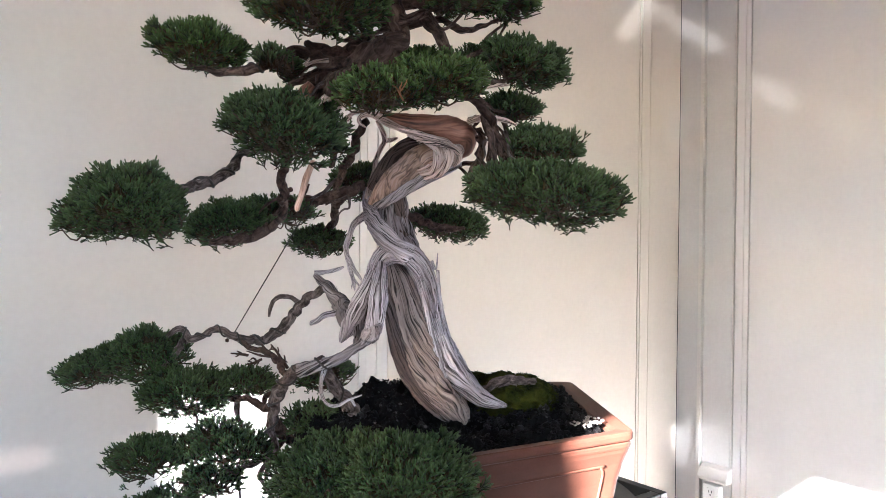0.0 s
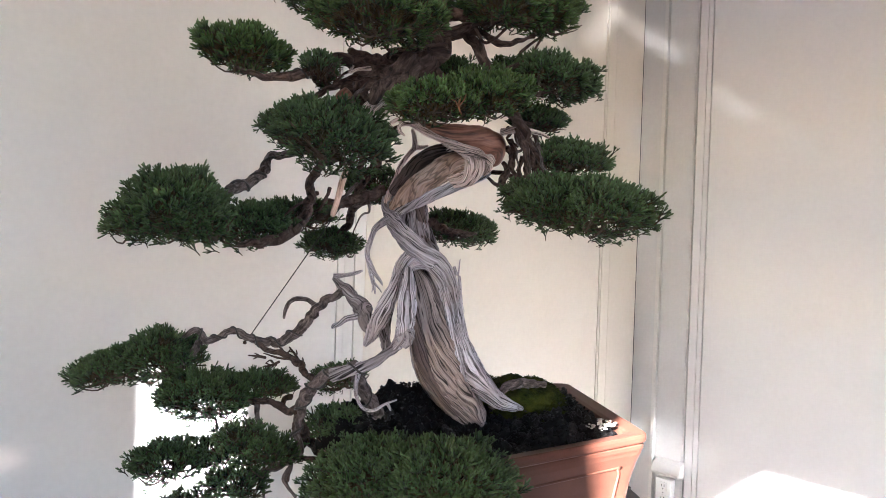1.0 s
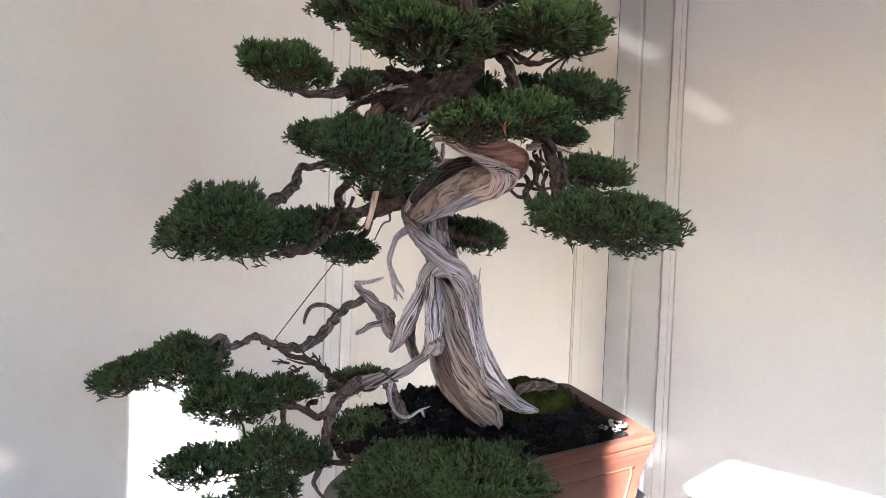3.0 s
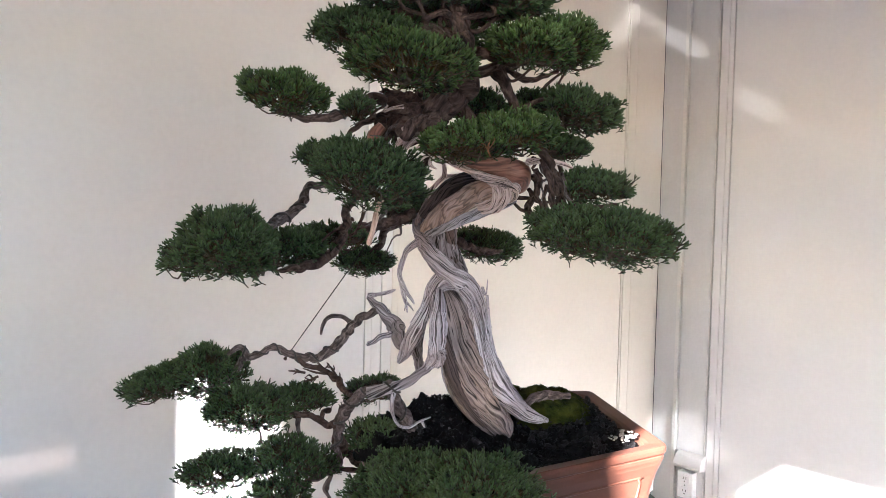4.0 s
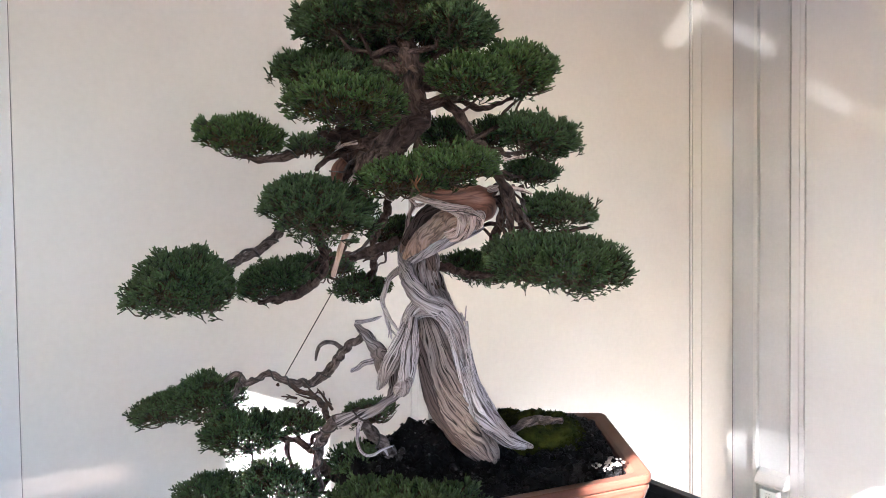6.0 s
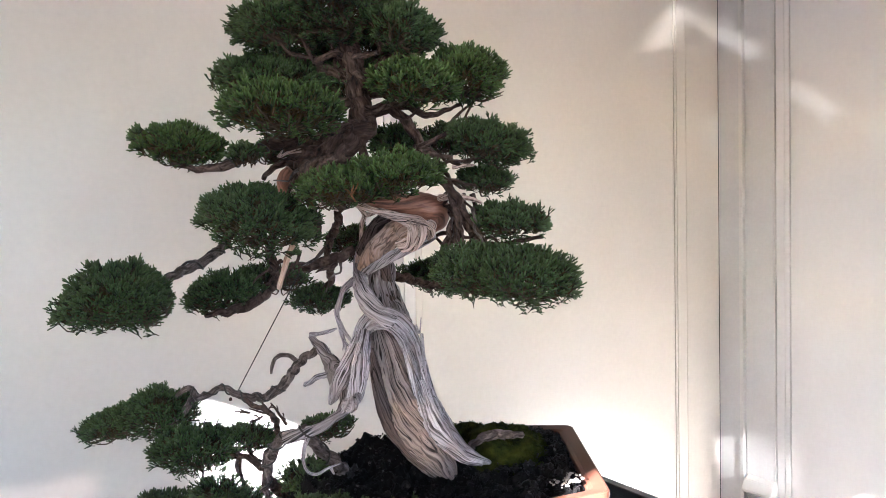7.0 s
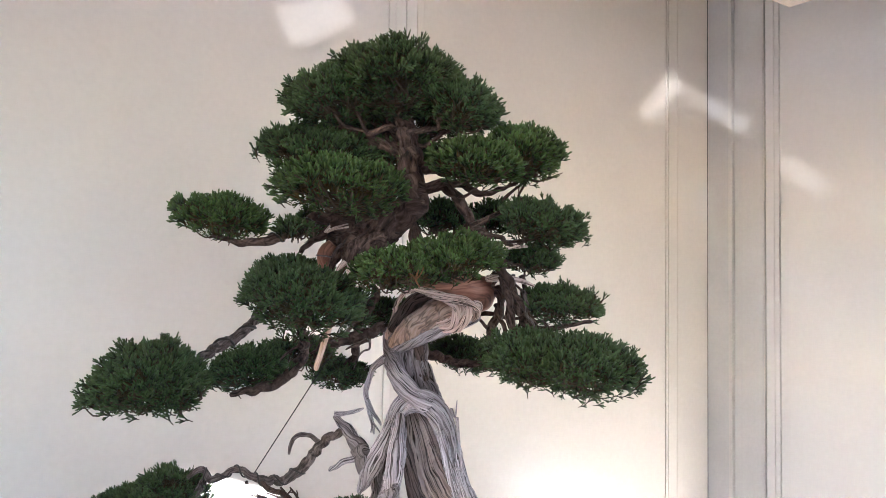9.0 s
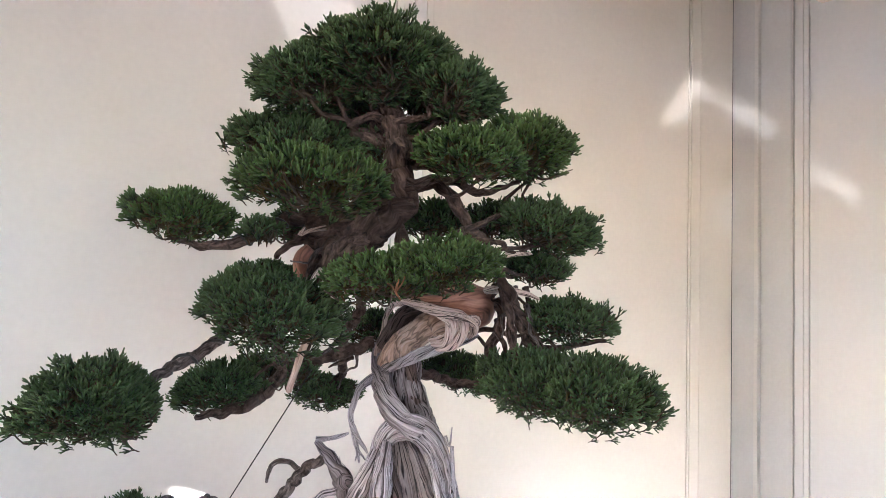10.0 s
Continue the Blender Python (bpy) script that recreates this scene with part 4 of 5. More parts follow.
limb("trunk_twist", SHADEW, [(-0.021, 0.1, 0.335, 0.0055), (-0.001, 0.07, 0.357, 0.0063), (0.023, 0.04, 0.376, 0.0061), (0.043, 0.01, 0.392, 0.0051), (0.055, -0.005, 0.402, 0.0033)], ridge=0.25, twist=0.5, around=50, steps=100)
limb("trunk_lobe", PALE2, [(0.046, 0, 0.382, 0.0079), (0.059, -0.01, 0.387, 0.0139), (0.076, -0.018, 0.388, 0.0172), (0.091, -0.02, 0.389, 0.0146), (0.102, -0.02, 0.389, 0.0069)], ridge=0.16, twist=0.6, around=80, steps=80)
limb("trunk_whorl", PALE, [(0.057, -0.01, 0.411, 0.0035), (0.072, -0.034, 0.4, 0.0051), (0.077, -0.04, 0.382, 0.0059), (0.07, -0.034, 0.366, 0.0051), (0.054, -0.015, 0.362, 0.0034)], ridge=0.3, twist=0.8, around=50, steps=70)
limb("trunk_whorl", PALE, [(0.072, -0.02, 0.411, 0.0034), (0.089, -0.038, 0.397, 0.0051), (0.092, -0.042, 0.379, 0.0051), (0.08, -0.034, 0.362, 0.0051), (0.059, -0.015, 0.357, 0.0034)], ridge=0.3, twist=0.8, around=50, steps=70)
limb("trunk_whorl", PALE, [(0.049, -0.005, 0.409, 0.0033), (0.063, -0.02, 0.413, 0.0049), (0.077, -0.03, 0.406, 0.0057), (0.083, -0.034, 0.392, 0.0057), (0.078, -0.03, 0.379, 0.0057), (0.064, -0.02, 0.37, 0.0049), (0.05, -0.01, 0.367, 0.0033)], ridge=0.3, twist=0.8, around=50, steps=70)
limb("trunk_whorl", PALE, [(0.065, -0.02, 0.416, 0.0033), (0.082, -0.032, 0.411, 0.0057), (0.093, -0.038, 0.397, 0.0065), (0.091, -0.036, 0.38, 0.0057), (0.08, -0.028, 0.369, 0.0049), (0.06, -0.015, 0.361, 0.0033)], ridge=0.3, twist=0.8, around=50, steps=70)
limb("trunk_whorl", PALE, [(0.077, -0.03, 0.414, 0.0033), (0.095, -0.038, 0.409, 0.0056), (0.105, -0.04, 0.395, 0.0056), (0.105, -0.036, 0.381, 0.0049), (0.099, -0.03, 0.372, 0.0024)], ridge=0.3, twist=0.8, around=50, steps=70)
limb("pale_fold", PALE, [(0.107, -0.045, 0.387, 0.0025), (0.099, -0.05, 0.395, 0.0042), (0.086, -0.056, 0.401, 0.005), (0.066, -0.066, 0.406, 0.0041), (0.046, -0.075, 0.411, 0.0041), (0.024, -0.082, 0.416, 0.004), (0.008, -0.088, 0.423, 0.0048), (-0.009, -0.094, 0.431, 0.004), (-0.025, -0.098, 0.433, 0.0024)], ridge=0.35, twist=1.0, around=50, steps=80)
limb("pale_fold", PALE, [(0.089, -0.05, 0.392, 0.0017), (0.082, -0.056, 0.397, 0.0033), (0.067, -0.06, 0.4, 0.0033), (0.05, -0.066, 0.404, 0.0025), (0.035, -0.072, 0.408, 0.0012)], ridge=0.35, twist=1.0, around=30)
limb("pale_fold", PALE, [(0.075, -0.048, 0.385, 0.0013), (0.072, -0.055, 0.393, 0.0029), (0.063, -0.06, 0.399, 0.0029), (0.053, -0.064, 0.403, 0.0016)], ridge=0.35, around=24)
limb("jin", PALE, [(-0.025, -0.1, 0.46, 0.0035), (-0.044, -0.108, 0.454, 0.0034), (-0.059, -0.115, 0.442, 0.0025), (-0.067, -0.12, 0.429, 0.0009)], ridge=0.3, around=22)
limb("jin", PALE, [(-0.035, -0.1, 0.463, 0.0035), (-0.054, -0.108, 0.46, 0.0037), (-0.07, -0.115, 0.448, 0.0031), (-0.078, -0.12, 0.437, 0.0022), (-0.079, -0.12, 0.428, 0.0009)], ridge=0.3, around=22)
limb("jin", PALE, [(-0.049, -0.108, 0.457, 0.0023), (-0.062, -0.112, 0.447, 0.002), (-0.065, -0.115, 0.434, 0.0014), (-0.062, -0.116, 0.425, 0.0006)], ridge=0.3, around=22)
limb("jin", PALE, [(-0.016, -0.1, 0.457, 0.0029), (-0.033, -0.108, 0.451, 0.0028), (-0.048, -0.115, 0.438, 0.0019), (-0.06, -0.12, 0.428, 0.0006)], ridge=0.3, around=22)
limb("jin", PALE, [(-0.01, -0.09, 0.434, 0.0029), (-0.026, -0.1, 0.435, 0.0029), (-0.039, -0.106, 0.427, 0.0023), (-0.048, -0.11, 0.415, 0.0014), (-0.056, -0.112, 0.408, 0.0006)], ridge=0.3, around=22)
limb("jin", PALE, [(0.006, -0.085, 0.429, 0.0035), (-0.012, -0.095, 0.432, 0.0035), (-0.025, -0.1, 0.427, 0.0029), (-0.026, -0.102, 0.419, 0.0023), (-0.018, -0.1, 0.414, 0.0009)], ridge=0.3, around=22)
limb("jin", PALE, [(-0.066, -0.1, 0.469, 0.0023), (-0.058, -0.106, 0.459, 0.0023), (-0.064, -0.11, 0.45, 0.0017), (-0.073, -0.112, 0.442, 0.0006)], ridge=0.3, around=22)
limb("jin", PALE, [(-0.036, -0.105, 0.425, 0.0017), (-0.043, -0.108, 0.42, 0.0017), (-0.051, -0.11, 0.418, 0.0012), (-0.059, -0.112, 0.419, 0.0004)], ridge=0.3, around=22)
limb("jin", PALE, [(-0.031, 0.115, 0.311, 0.0048), (-0.033, 0.12, 0.335, 0.0048), (-0.027, 0.11, 0.354, 0.0042), (-0.02, 0.085, 0.373, 0.0035), (-0.016, 0.06, 0.388, 0.0034), (-0.008, 0.03, 0.4, 0.0033), (0.001, 0, 0.41, 0.0038), (-0.001, -0.03, 0.42, 0.0032), (-0.006, -0.06, 0.428, 0.002)], ridge=0.25, around=36)
limb("jin", PALE, [(0.003, 0, 0.41, 0.0035), (0.013, -0.005, 0.411, 0.0026), (0.02, -0.01, 0.413, 0.0013)], ridge=0.15)
limb("branch", BARK, [(0.132, 0, 0.394, 0.0035), (0.137, -0.01, 0.377, 0.0035), (0.124, -0.01, 0.359, 0.003), (0.113, 0, 0.369, 0.0026), (0.102, 0.01, 0.376, 0.0018)], ridge=0.16, around=20)
limb("branch", BARK, [(0.148, -0.06, 0.398, 0.0033), (0.146, -0.05, 0.376, 0.0033), (0.157, -0.05, 0.356, 0.0025), (0.174, -0.05, 0.363, 0.0025), (0.192, -0.05, 0.355, 0.0017)], ridge=0.16, around=20)
limb("branch", BARK, [(0.161, -0.07, 0.382, 0.0033), (0.177, -0.07, 0.367, 0.0029), (0.188, -0.07, 0.377, 0.0025), (0.205, -0.06, 0.362, 0.0017)], ridge=0.16, around=20)
limb("branch", BARK, [(0.132, -0.05, 0.421, 0.0042), (0.137, -0.055, 0.403, 0.0041), (0.132, -0.06, 0.384, 0.0033), (0.142, -0.06, 0.366, 0.0033), (0.139, -0.06, 0.351, 0.0025)], ridge=0.16, around=20)
limb("branch", BARK, [(0.108, 0.02, 0.377, 0.0027), (0.129, 0.01, 0.382, 0.0031), (0.154, 0, 0.374, 0.0026), (0.18, -0, 0.378, 0.0017)], ridge=0.16, around=20)
limb("dry_twig", BARK, [(-0.174, 0.09, 0.084, 0.0026), (-0.182, 0.09, 0.092, 0.0022), (-0.193, 0.09, 0.104, 0.0013)], ridge=0.14, around=12)
limb("dry_twig", BARK, [(-0.184, 0.09, 0.092, 0.0015), (-0.178, 0.088, 0.097, 0.0013), (-0.176, 0.087, 0.102, 0.0009)], ridge=0.1, around=10)
limb("dry_twig", BARK, [(-0.179, 0.09, 0.088, 0.0015), (-0.182, 0.088, 0.089, 0.0013), (-0.188, 0.087, 0.09, 0.0009)], ridge=0.1, around=10)
limb("dry_twig", BARK, [(-0.189, 0.09, 0.099, 0.0015), (-0.189, 0.088, 0.098, 0.0013), (-0.193, 0.087, 0.097, 0.0009)], ridge=0.1, around=10)
limb("dry_twig", BARK, [(-0.152, 0.09, 0.067, 0.0026), (-0.162, 0.09, 0.082, 0.0022), (-0.17, 0.09, 0.094, 0.0018), (-0.178, 0.09, 0.104, 0.0011)], ridge=0.14, around=12)
limb("dry_twig", BARK, [(-0.162, 0.09, 0.082, 0.0015), (-0.156, 0.088, 0.079, 0.0013), (-0.152, 0.087, 0.077, 0.0009)], ridge=0.1, around=10)
limb("dry_twig", BARK, [(-0.168, 0.09, 0.09, 0.0015), (-0.166, 0.088, 0.095, 0.0013), (-0.167, 0.087, 0.1, 0.0009)], ridge=0.1, around=10)
limb("dry_twig", BARK, [(-0.171, 0.09, 0.096, 0.0015), (-0.174, 0.088, 0.097, 0.0013), (-0.179, 0.087, 0.097, 0.0009)], ridge=0.1, around=10)
limb("dry_twig", BARK, [(-0.158, 0.09, 0.075, 0.0015), (-0.156, 0.088, 0.082, 0.0013), (-0.157, 0.087, 0.088, 0.0009)], ridge=0.1, around=10)
limb("dry_twig", BARK, [(-0.192, 0.09, 0.081, 0.0022), (-0.205, 0.09, 0.075, 0.0018), (-0.216, 0.09, 0.073, 0.0011)], ridge=0.14, around=12)
limb("dry_twig", BARK, [(-0.2, 0.09, 0.077, 0.0015), (-0.201, 0.088, 0.075, 0.0013), (-0.204, 0.087, 0.072, 0.0009)], ridge=0.1, around=10)
limb("dry_twig", BARK, [(-0.207, 0.09, 0.075, 0.0015), (-0.209, 0.088, 0.077, 0.0013), (-0.213, 0.087, 0.079, 0.0009)], ridge=0.1, around=10)
limb("dry_twig", BARK, [(-0.197, 0.09, 0.079, 0.0015), (-0.197, 0.088, 0.076, 0.0013), (-0.199, 0.087, 0.073, 0.0009)], ridge=0.1, around=10)
limb("dry_twig", BARK, [(-0.213, 0.09, 0.087, 0.0022), (-0.228, 0.09, 0.089, 0.0018), (-0.24, 0.09, 0.09, 0.0011)], ridge=0.14, around=12)
limb("dry_twig", BARK, [(-0.222, 0.09, 0.088, 0.0015), (-0.224, 0.088, 0.091, 0.0013), (-0.23, 0.087, 0.094, 0.0009)], ridge=0.1, around=10)
limb("dry_twig", BARK, [(-0.228, 0.09, 0.089, 0.0015), (-0.228, 0.088, 0.087, 0.0013), (-0.232, 0.087, 0.085, 0.0009)], ridge=0.1, around=10)
limb("dry_twig", BARK, [(-0.247, 0.09, 0.108, 0.0022), (-0.246, 0.09, 0.11, 0.0031), (-0.245, 0.09, 0.112, 0.0022)], ridge=0.14, around=12)
limb("twig", BARK, [(-0.175, 0.1, 0.083, 0.0021), (-0.195, 0.1, 0.085, 0.0018), (-0.218, 0.1, 0.092, 0.0009)], around=10)
limb("twig", BARK, [(-0.202, 0.1, 0.076, 0.0018), (-0.208, 0.1, 0.081, 0.0013), (-0.215, 0.1, 0.076, 0.0007)], around=8)
limb("dry_twig", DRY, [(0.036, -0.255, 0.42, 0.0008), (0.032, -0.26, 0.428, 0.0011), (0.034, -0.258, 0.439, 0.0009)], around=8)
limb("dry_twig", DRY, [(0.032, -0.26, 0.427, 0.0008), (0.028, -0.262, 0.433, 0.0007), (0.024, -0.26, 0.435, 0.0005)], around=8)
limb("dry_twig", DRY, [(0.033, -0.26, 0.429, 0.0007), (0.038, -0.262, 0.436, 0.0006), (0.04, -0.26, 0.442, 0.0004)], around=8)
limb("branch", BARK, [(-0.156, -0.02, 0.03, 0.0043), (-0.141, 0, -0.003, 0.0039), (-0.148, 0.02, -0.034, 0.0035), (-0.162, 0.02, -0.054, 0.0035), (-0.169, 0.02, -0.083, 0.0027)], around=20)
limb("branch", BARK, [(-0.152, 0, 0.006, 0.0035), (-0.132, 0.03, -0.023, 0.0036), (-0.119, 0.04, -0.045, 0.0032), (-0.099, 0.04, -0.05, 0.0027), (-0.083, 0.05, -0.042, 0.0018)], around=18)
limb("branch", BARK, [(-0.221, 0.05, 0.025, 0.0036), (-0.25, 0.06, 0.032, 0.0037), (-0.259, 0.07, 0.045, 0.0028), (-0.273, 0.08, 0.054, 0.0019)], around=18)
limb("deadwood_knob", SHADEW, [(-0.053, 0.055, 0.166, 0.0037), (-0.061, 0.058, 0.171, 0.0082), (-0.066, 0.056, 0.166, 0.0101), (-0.065, 0.056, 0.155, 0.0073), (-0.06, 0.056, 0.147, 0.0037)], ridge=0.4, twist=1.5, around=40)
limb("sliver", DEAD, [(-0.054, 0.077, 0.219, 0.002), (-0.051, 0.076, 0.204, 0.0015), (-0.053, 0.076, 0.193, 0.0007)], ridge=0.1, around=8)
limb("sliver", DEAD, [(-0.049, 0.077, 0.207, 0.0019), (-0.042, 0.076, 0.199, 0.0013), (-0.038, 0.076, 0.193, 0.0006)], ridge=0.1, around=8)
limb("twig", BARK, [(-0.06, -0.082, 0.508, 0.0036), (-0.069, -0.081, 0.519, 0.0029), (-0.074, -0.076, 0.523, 0.0023), (-0.083, -0.062, 0.525, 0.0017), (-0.099, -0.076, 0.522, 0.0011)], ridge=0.15, around=14)
limb("twig", BARK, [(-0.02, -0.104, 0.457, 0.0029), (-0.035, -0.103, 0.455, 0.0025), (-0.032, -0.11, 0.454, 0.002), (-0.041, -0.115, 0.443, 0.0016), (-0.04, -0.124, 0.446, 0.0012), (-0.049, -0.129, 0.446, 0.0009)], ridge=0.15, around=14)
limb("twig", GREYB, [(-0.071, -0.09, 0.474, 0.0027), (-0.082, -0.083, 0.47, 0.0023), (-0.088, -0.084, 0.46, 0.0018), (-0.091, -0.091, 0.457, 0.0013), (-0.111, -0.089, 0.459, 0.0008)], ridge=0.15, around=14)
limb("twig", BARK, [(-0.036, -0.087, 0.499, 0.0031), (-0.036, -0.089, 0.505, 0.0024), (-0.062, -0.088, 0.499, 0.0017), (-0.063, -0.104, 0.496, 0.001)], ridge=0.15, around=14)
limb("twig", BARK, [(-0.057, -0.079, 0.503, 0.0031), (-0.072, -0.088, 0.496, 0.0023), (-0.076, -0.089, 0.487, 0.0016), (-0.091, -0.085, 0.485, 0.0009)], ridge=0.15, around=14)
limb("twig", BARK, [(-0.036, -0.068, 0.454, 0.0045), (-0.043, -0.056, 0.456, 0.0037), (-0.052, -0.051, 0.452, 0.003), (-0.067, -0.049, 0.445, 0.0022), (-0.069, -0.056, 0.445, 0.0013)], ridge=0.15, around=14)
limb("twig", GREYB, [(-0.041, -0.081, 0.465, 0.0036), (-0.051, -0.071, 0.476, 0.0029), (-0.068, -0.071, 0.484, 0.0024), (-0.085, -0.068, 0.48, 0.0017), (-0.088, -0.062, 0.488, 0.0011)], ridge=0.15, around=14)
limb("twig", BARK, [(-0.034, -0.073, 0.464, 0.0031), (-0.039, -0.053, 0.462, 0.0027), (-0.05, -0.055, 0.457, 0.0021), (-0.056, -0.043, 0.456, 0.0015), (-0.065, -0.042, 0.447, 0.001)], ridge=0.15, around=14)
limb("twig", BARK, [(-0.063, -0.045, 0.52, 0.0033), (-0.088, -0.052, 0.506, 0.0026), (-0.099, -0.056, 0.501, 0.0017), (-0.115, -0.065, 0.485, 0.001)], ridge=0.15, around=14)
limb("twig", GREYB, [(-0.037, -0.049, 0.488, 0.0027), (-0.045, -0.053, 0.485, 0.0022), (-0.055, -0.045, 0.485, 0.0018), (-0.065, -0.024, 0.485, 0.0013), (-0.081, -0.019, 0.48, 0.0009)], ridge=0.15, around=14)
limb("twig", BARK, [(-0.024, -0.04, 0.497, 0.0027), (-0.042, -0.044, 0.501, 0.0022), (-0.052, -0.047, 0.501, 0.0018), (-0.057, -0.054, 0.488, 0.0012), (-0.057, -0.033, 0.486, 0.0008)], ridge=0.15, around=14)
limb("twig", BARK, [(-0.068, -0.068, 0.465, 0.0042), (-0.08, -0.063, 0.462, 0.0035), (-0.089, -0.046, 0.461, 0.0028), (-0.094, -0.051, 0.471, 0.002), (-0.102, -0.042, 0.476, 0.0013)], ridge=0.15, around=14)
limb("twig", BARK, [(0.14, -0.064, 0.438, 0.0025), (0.143, -0.068, 0.432, 0.0021), (0.166, -0.055, 0.416, 0.0017), (0.169, -0.045, 0.413, 0.0014), (0.181, -0.049, 0.394, 0.0011), (0.188, -0.041, 0.378, 0.0008)], ridge=0.15, around=14)
limb("twig", BARK, [(0.127, -0.057, 0.435, 0.0036), (0.128, -0.048, 0.438, 0.0031), (0.132, -0.06, 0.429, 0.0026), (0.122, -0.066, 0.422, 0.0021), (0.135, -0.06, 0.416, 0.0016), (0.141, -0.062, 0.41, 0.0011)], ridge=0.15, around=14)
limb("twig", GREYB, [(0.166, -0.071, 0.415, 0.0031), (0.17, -0.083, 0.397, 0.0026), (0.169, -0.088, 0.384, 0.0022), (0.179, -0.086, 0.371, 0.0018), (0.183, -0.09, 0.337, 0.0014), (0.191, -0.091, 0.325, 0.0009)], ridge=0.15, around=14)
limb("twig", BARK, [(0.165, -0.058, 0.415, 0.0026), (0.17, -0.062, 0.393, 0.0022), (0.164, -0.064, 0.376, 0.0018), (0.16, -0.062, 0.363, 0.0015), (0.162, -0.058, 0.351, 0.0012), (0.178, -0.062, 0.331, 0.0007)], ridge=0.15, around=14)
limb("twig", GREYB, [(0.154, -0.054, 0.413, 0.0037), (0.163, -0.053, 0.393, 0.003), (0.173, -0.053, 0.383, 0.0024), (0.182, -0.063, 0.358, 0.0017), (0.188, -0.055, 0.344, 0.0011)], ridge=0.15, around=14)
limb("twig", GREYB, [(0.153, -0.057, 0.437, 0.0027), (0.153, -0.056, 0.412, 0.0022), (0.138, -0.069, 0.401, 0.0018), (0.139, -0.078, 0.383, 0.0013), (0.137, -0.073, 0.376, 0.0008)], ridge=0.15, around=14)
limb("twig", BARK, [(0.165, -0.052, 0.436, 0.0038), (0.17, -0.056, 0.41, 0.0031), (0.171, -0.063, 0.389, 0.0025), (0.174, -0.05, 0.365, 0.0018), (0.171, -0.058, 0.344, 0.0012)], ridge=0.15, around=14)
limb("twig", GREYB, [(0.138, -0.06, 0.444, 0.0024), (0.139, -0.054, 0.421, 0.002), (0.153, -0.038, 0.411, 0.0016), (0.166, -0.046, 0.393, 0.0012), (0.179, -0.054, 0.378, 0.0007)], ridge=0.15, around=14)
limb("twig", BARK, [(-0.138, 0.034, 0.342, 0.0037), (-0.144, 0.03, 0.337, 0.003), (-0.154, 0.031, 0.328, 0.0024), (-0.172, 0.024, 0.318, 0.0018), (-0.188, 0.037, 0.303, 0.0011)], ridge=0.15, around=14)
limb("twig", GREYB, [(-0.056, 0.111, 0.349, 0.003), (-0.061, 0.117, 0.334, 0.0025), (-0.061, 0.108, 0.318, 0.0019), (-0.073, 0.099, 0.312, 0.0014), (-0.085, 0.102, 0.285, 0.0009)], ridge=0.15, around=14)
limb("twig", BARK, [(-0.122, 0.084, 0.353, 0.0032), (-0.128, 0.086, 0.338, 0.0024), (-0.139, 0.085, 0.323, 0.0017), (-0.156, 0.088, 0.317, 0.0009)], ridge=0.15, around=14)
limb("twig", GREYB, [(-0.079, 0.097, 0.362, 0.0035), (-0.102, 0.091, 0.339, 0.0026), (-0.121, 0.09, 0.329, 0.0019), (-0.133, 0.102, 0.307, 0.001)], ridge=0.15, around=14)
limb("twig", BARK, [(-0.062, 0.087, 0.333, 0.0038), (-0.076, 0.079, 0.327, 0.0029), (-0.085, 0.064, 0.324, 0.002), (-0.092, 0.067, 0.32, 0.0011)], ridge=0.15, around=14)
limb("twig", BARK, [(-0.125, 0.054, 0.336, 0.0026), (-0.135, 0.058, 0.319, 0.002), (-0.148, 0.07, 0.311, 0.0014), (-0.165, 0.088, 0.292, 0.0008)], ridge=0.15, around=14)
limb("twig", GREYB, [(-0.13, 0.082, 0.32, 0.0032), (-0.14, 0.078, 0.326, 0.0024), (-0.152, 0.088, 0.325, 0.0017), (-0.161, 0.098, 0.326, 0.0009)], ridge=0.15, around=14)

# training wire and the guy line


def coil(points, turns, r):
    """Wire wound round a branch: follows the run of the branch at its surface."""
    run, at = spline(points, int(turns * 12) + 2)
    tan = np.gradient(run[:, :3], axis=0)
    tan /= np.linalg.norm(tan, axis=1)[:, None]
    ref = np.cross(tan, [0.0, 1.0, 0.0])
    ref /= np.linalg.norm(ref, axis=1)[:, None]
    other = np.cross(tan, ref)
    g = np.linspace(0, turns * 2 * np.pi, len(run))[:, None]
    place = run[:, :3] + (run[:, 3:4] * 1.02 + r * 0.6) * (np.cos(g) * ref + np.sin(g) * other)
    v, q, t, _ = sweep([(*p, r) for p in place], int(turns * 30), 6)
    arrays("training_wire", v, q, t, WIRE, bonsai_tree)


coil([(-0.166, 0.12, 0.126, 0.008), (-0.192, 0.115, 0.111, 0.008), (-0.217, 0.11, 0.107, 0.0073), (-0.241, 0.108, 0.114, 0.0061), (-0.258, 0.11, 0.122, 0.0055), (-0.274, 0.11, 0.124, 0.0055), (-0.291, 0.105, 0.114, 0.0055), (-0.307, 0.1, 0.111, 0.0061), (-0.318, 0.1, 0.125, 0.0055)], 5.5, 0.0015)
coil([(-0.062, -0.09, 0.106, 0.0073), (-0.082, -0.085, 0.103, 0.0071), (-0.104, -0.07, 0.095, 0.0081), (-0.129, -0.045, 0.074, 0.0083), (-0.144, -0.03, 0.052, 0.009), (-0.151, -0.02, 0.023, 0.0071), (-0.156, -0.02, -0.007, 0.0059)], 4.5, 0.0015)
coil([(-0.08, -0.085, 0.11, 0.0074), (-0.068, -0.06, 0.081, 0.0081), (-0.053, -0.02, 0.043, 0.0084), (-0.033, 0.01, 0.008, 0.0093)], 2.2, 0.0015)
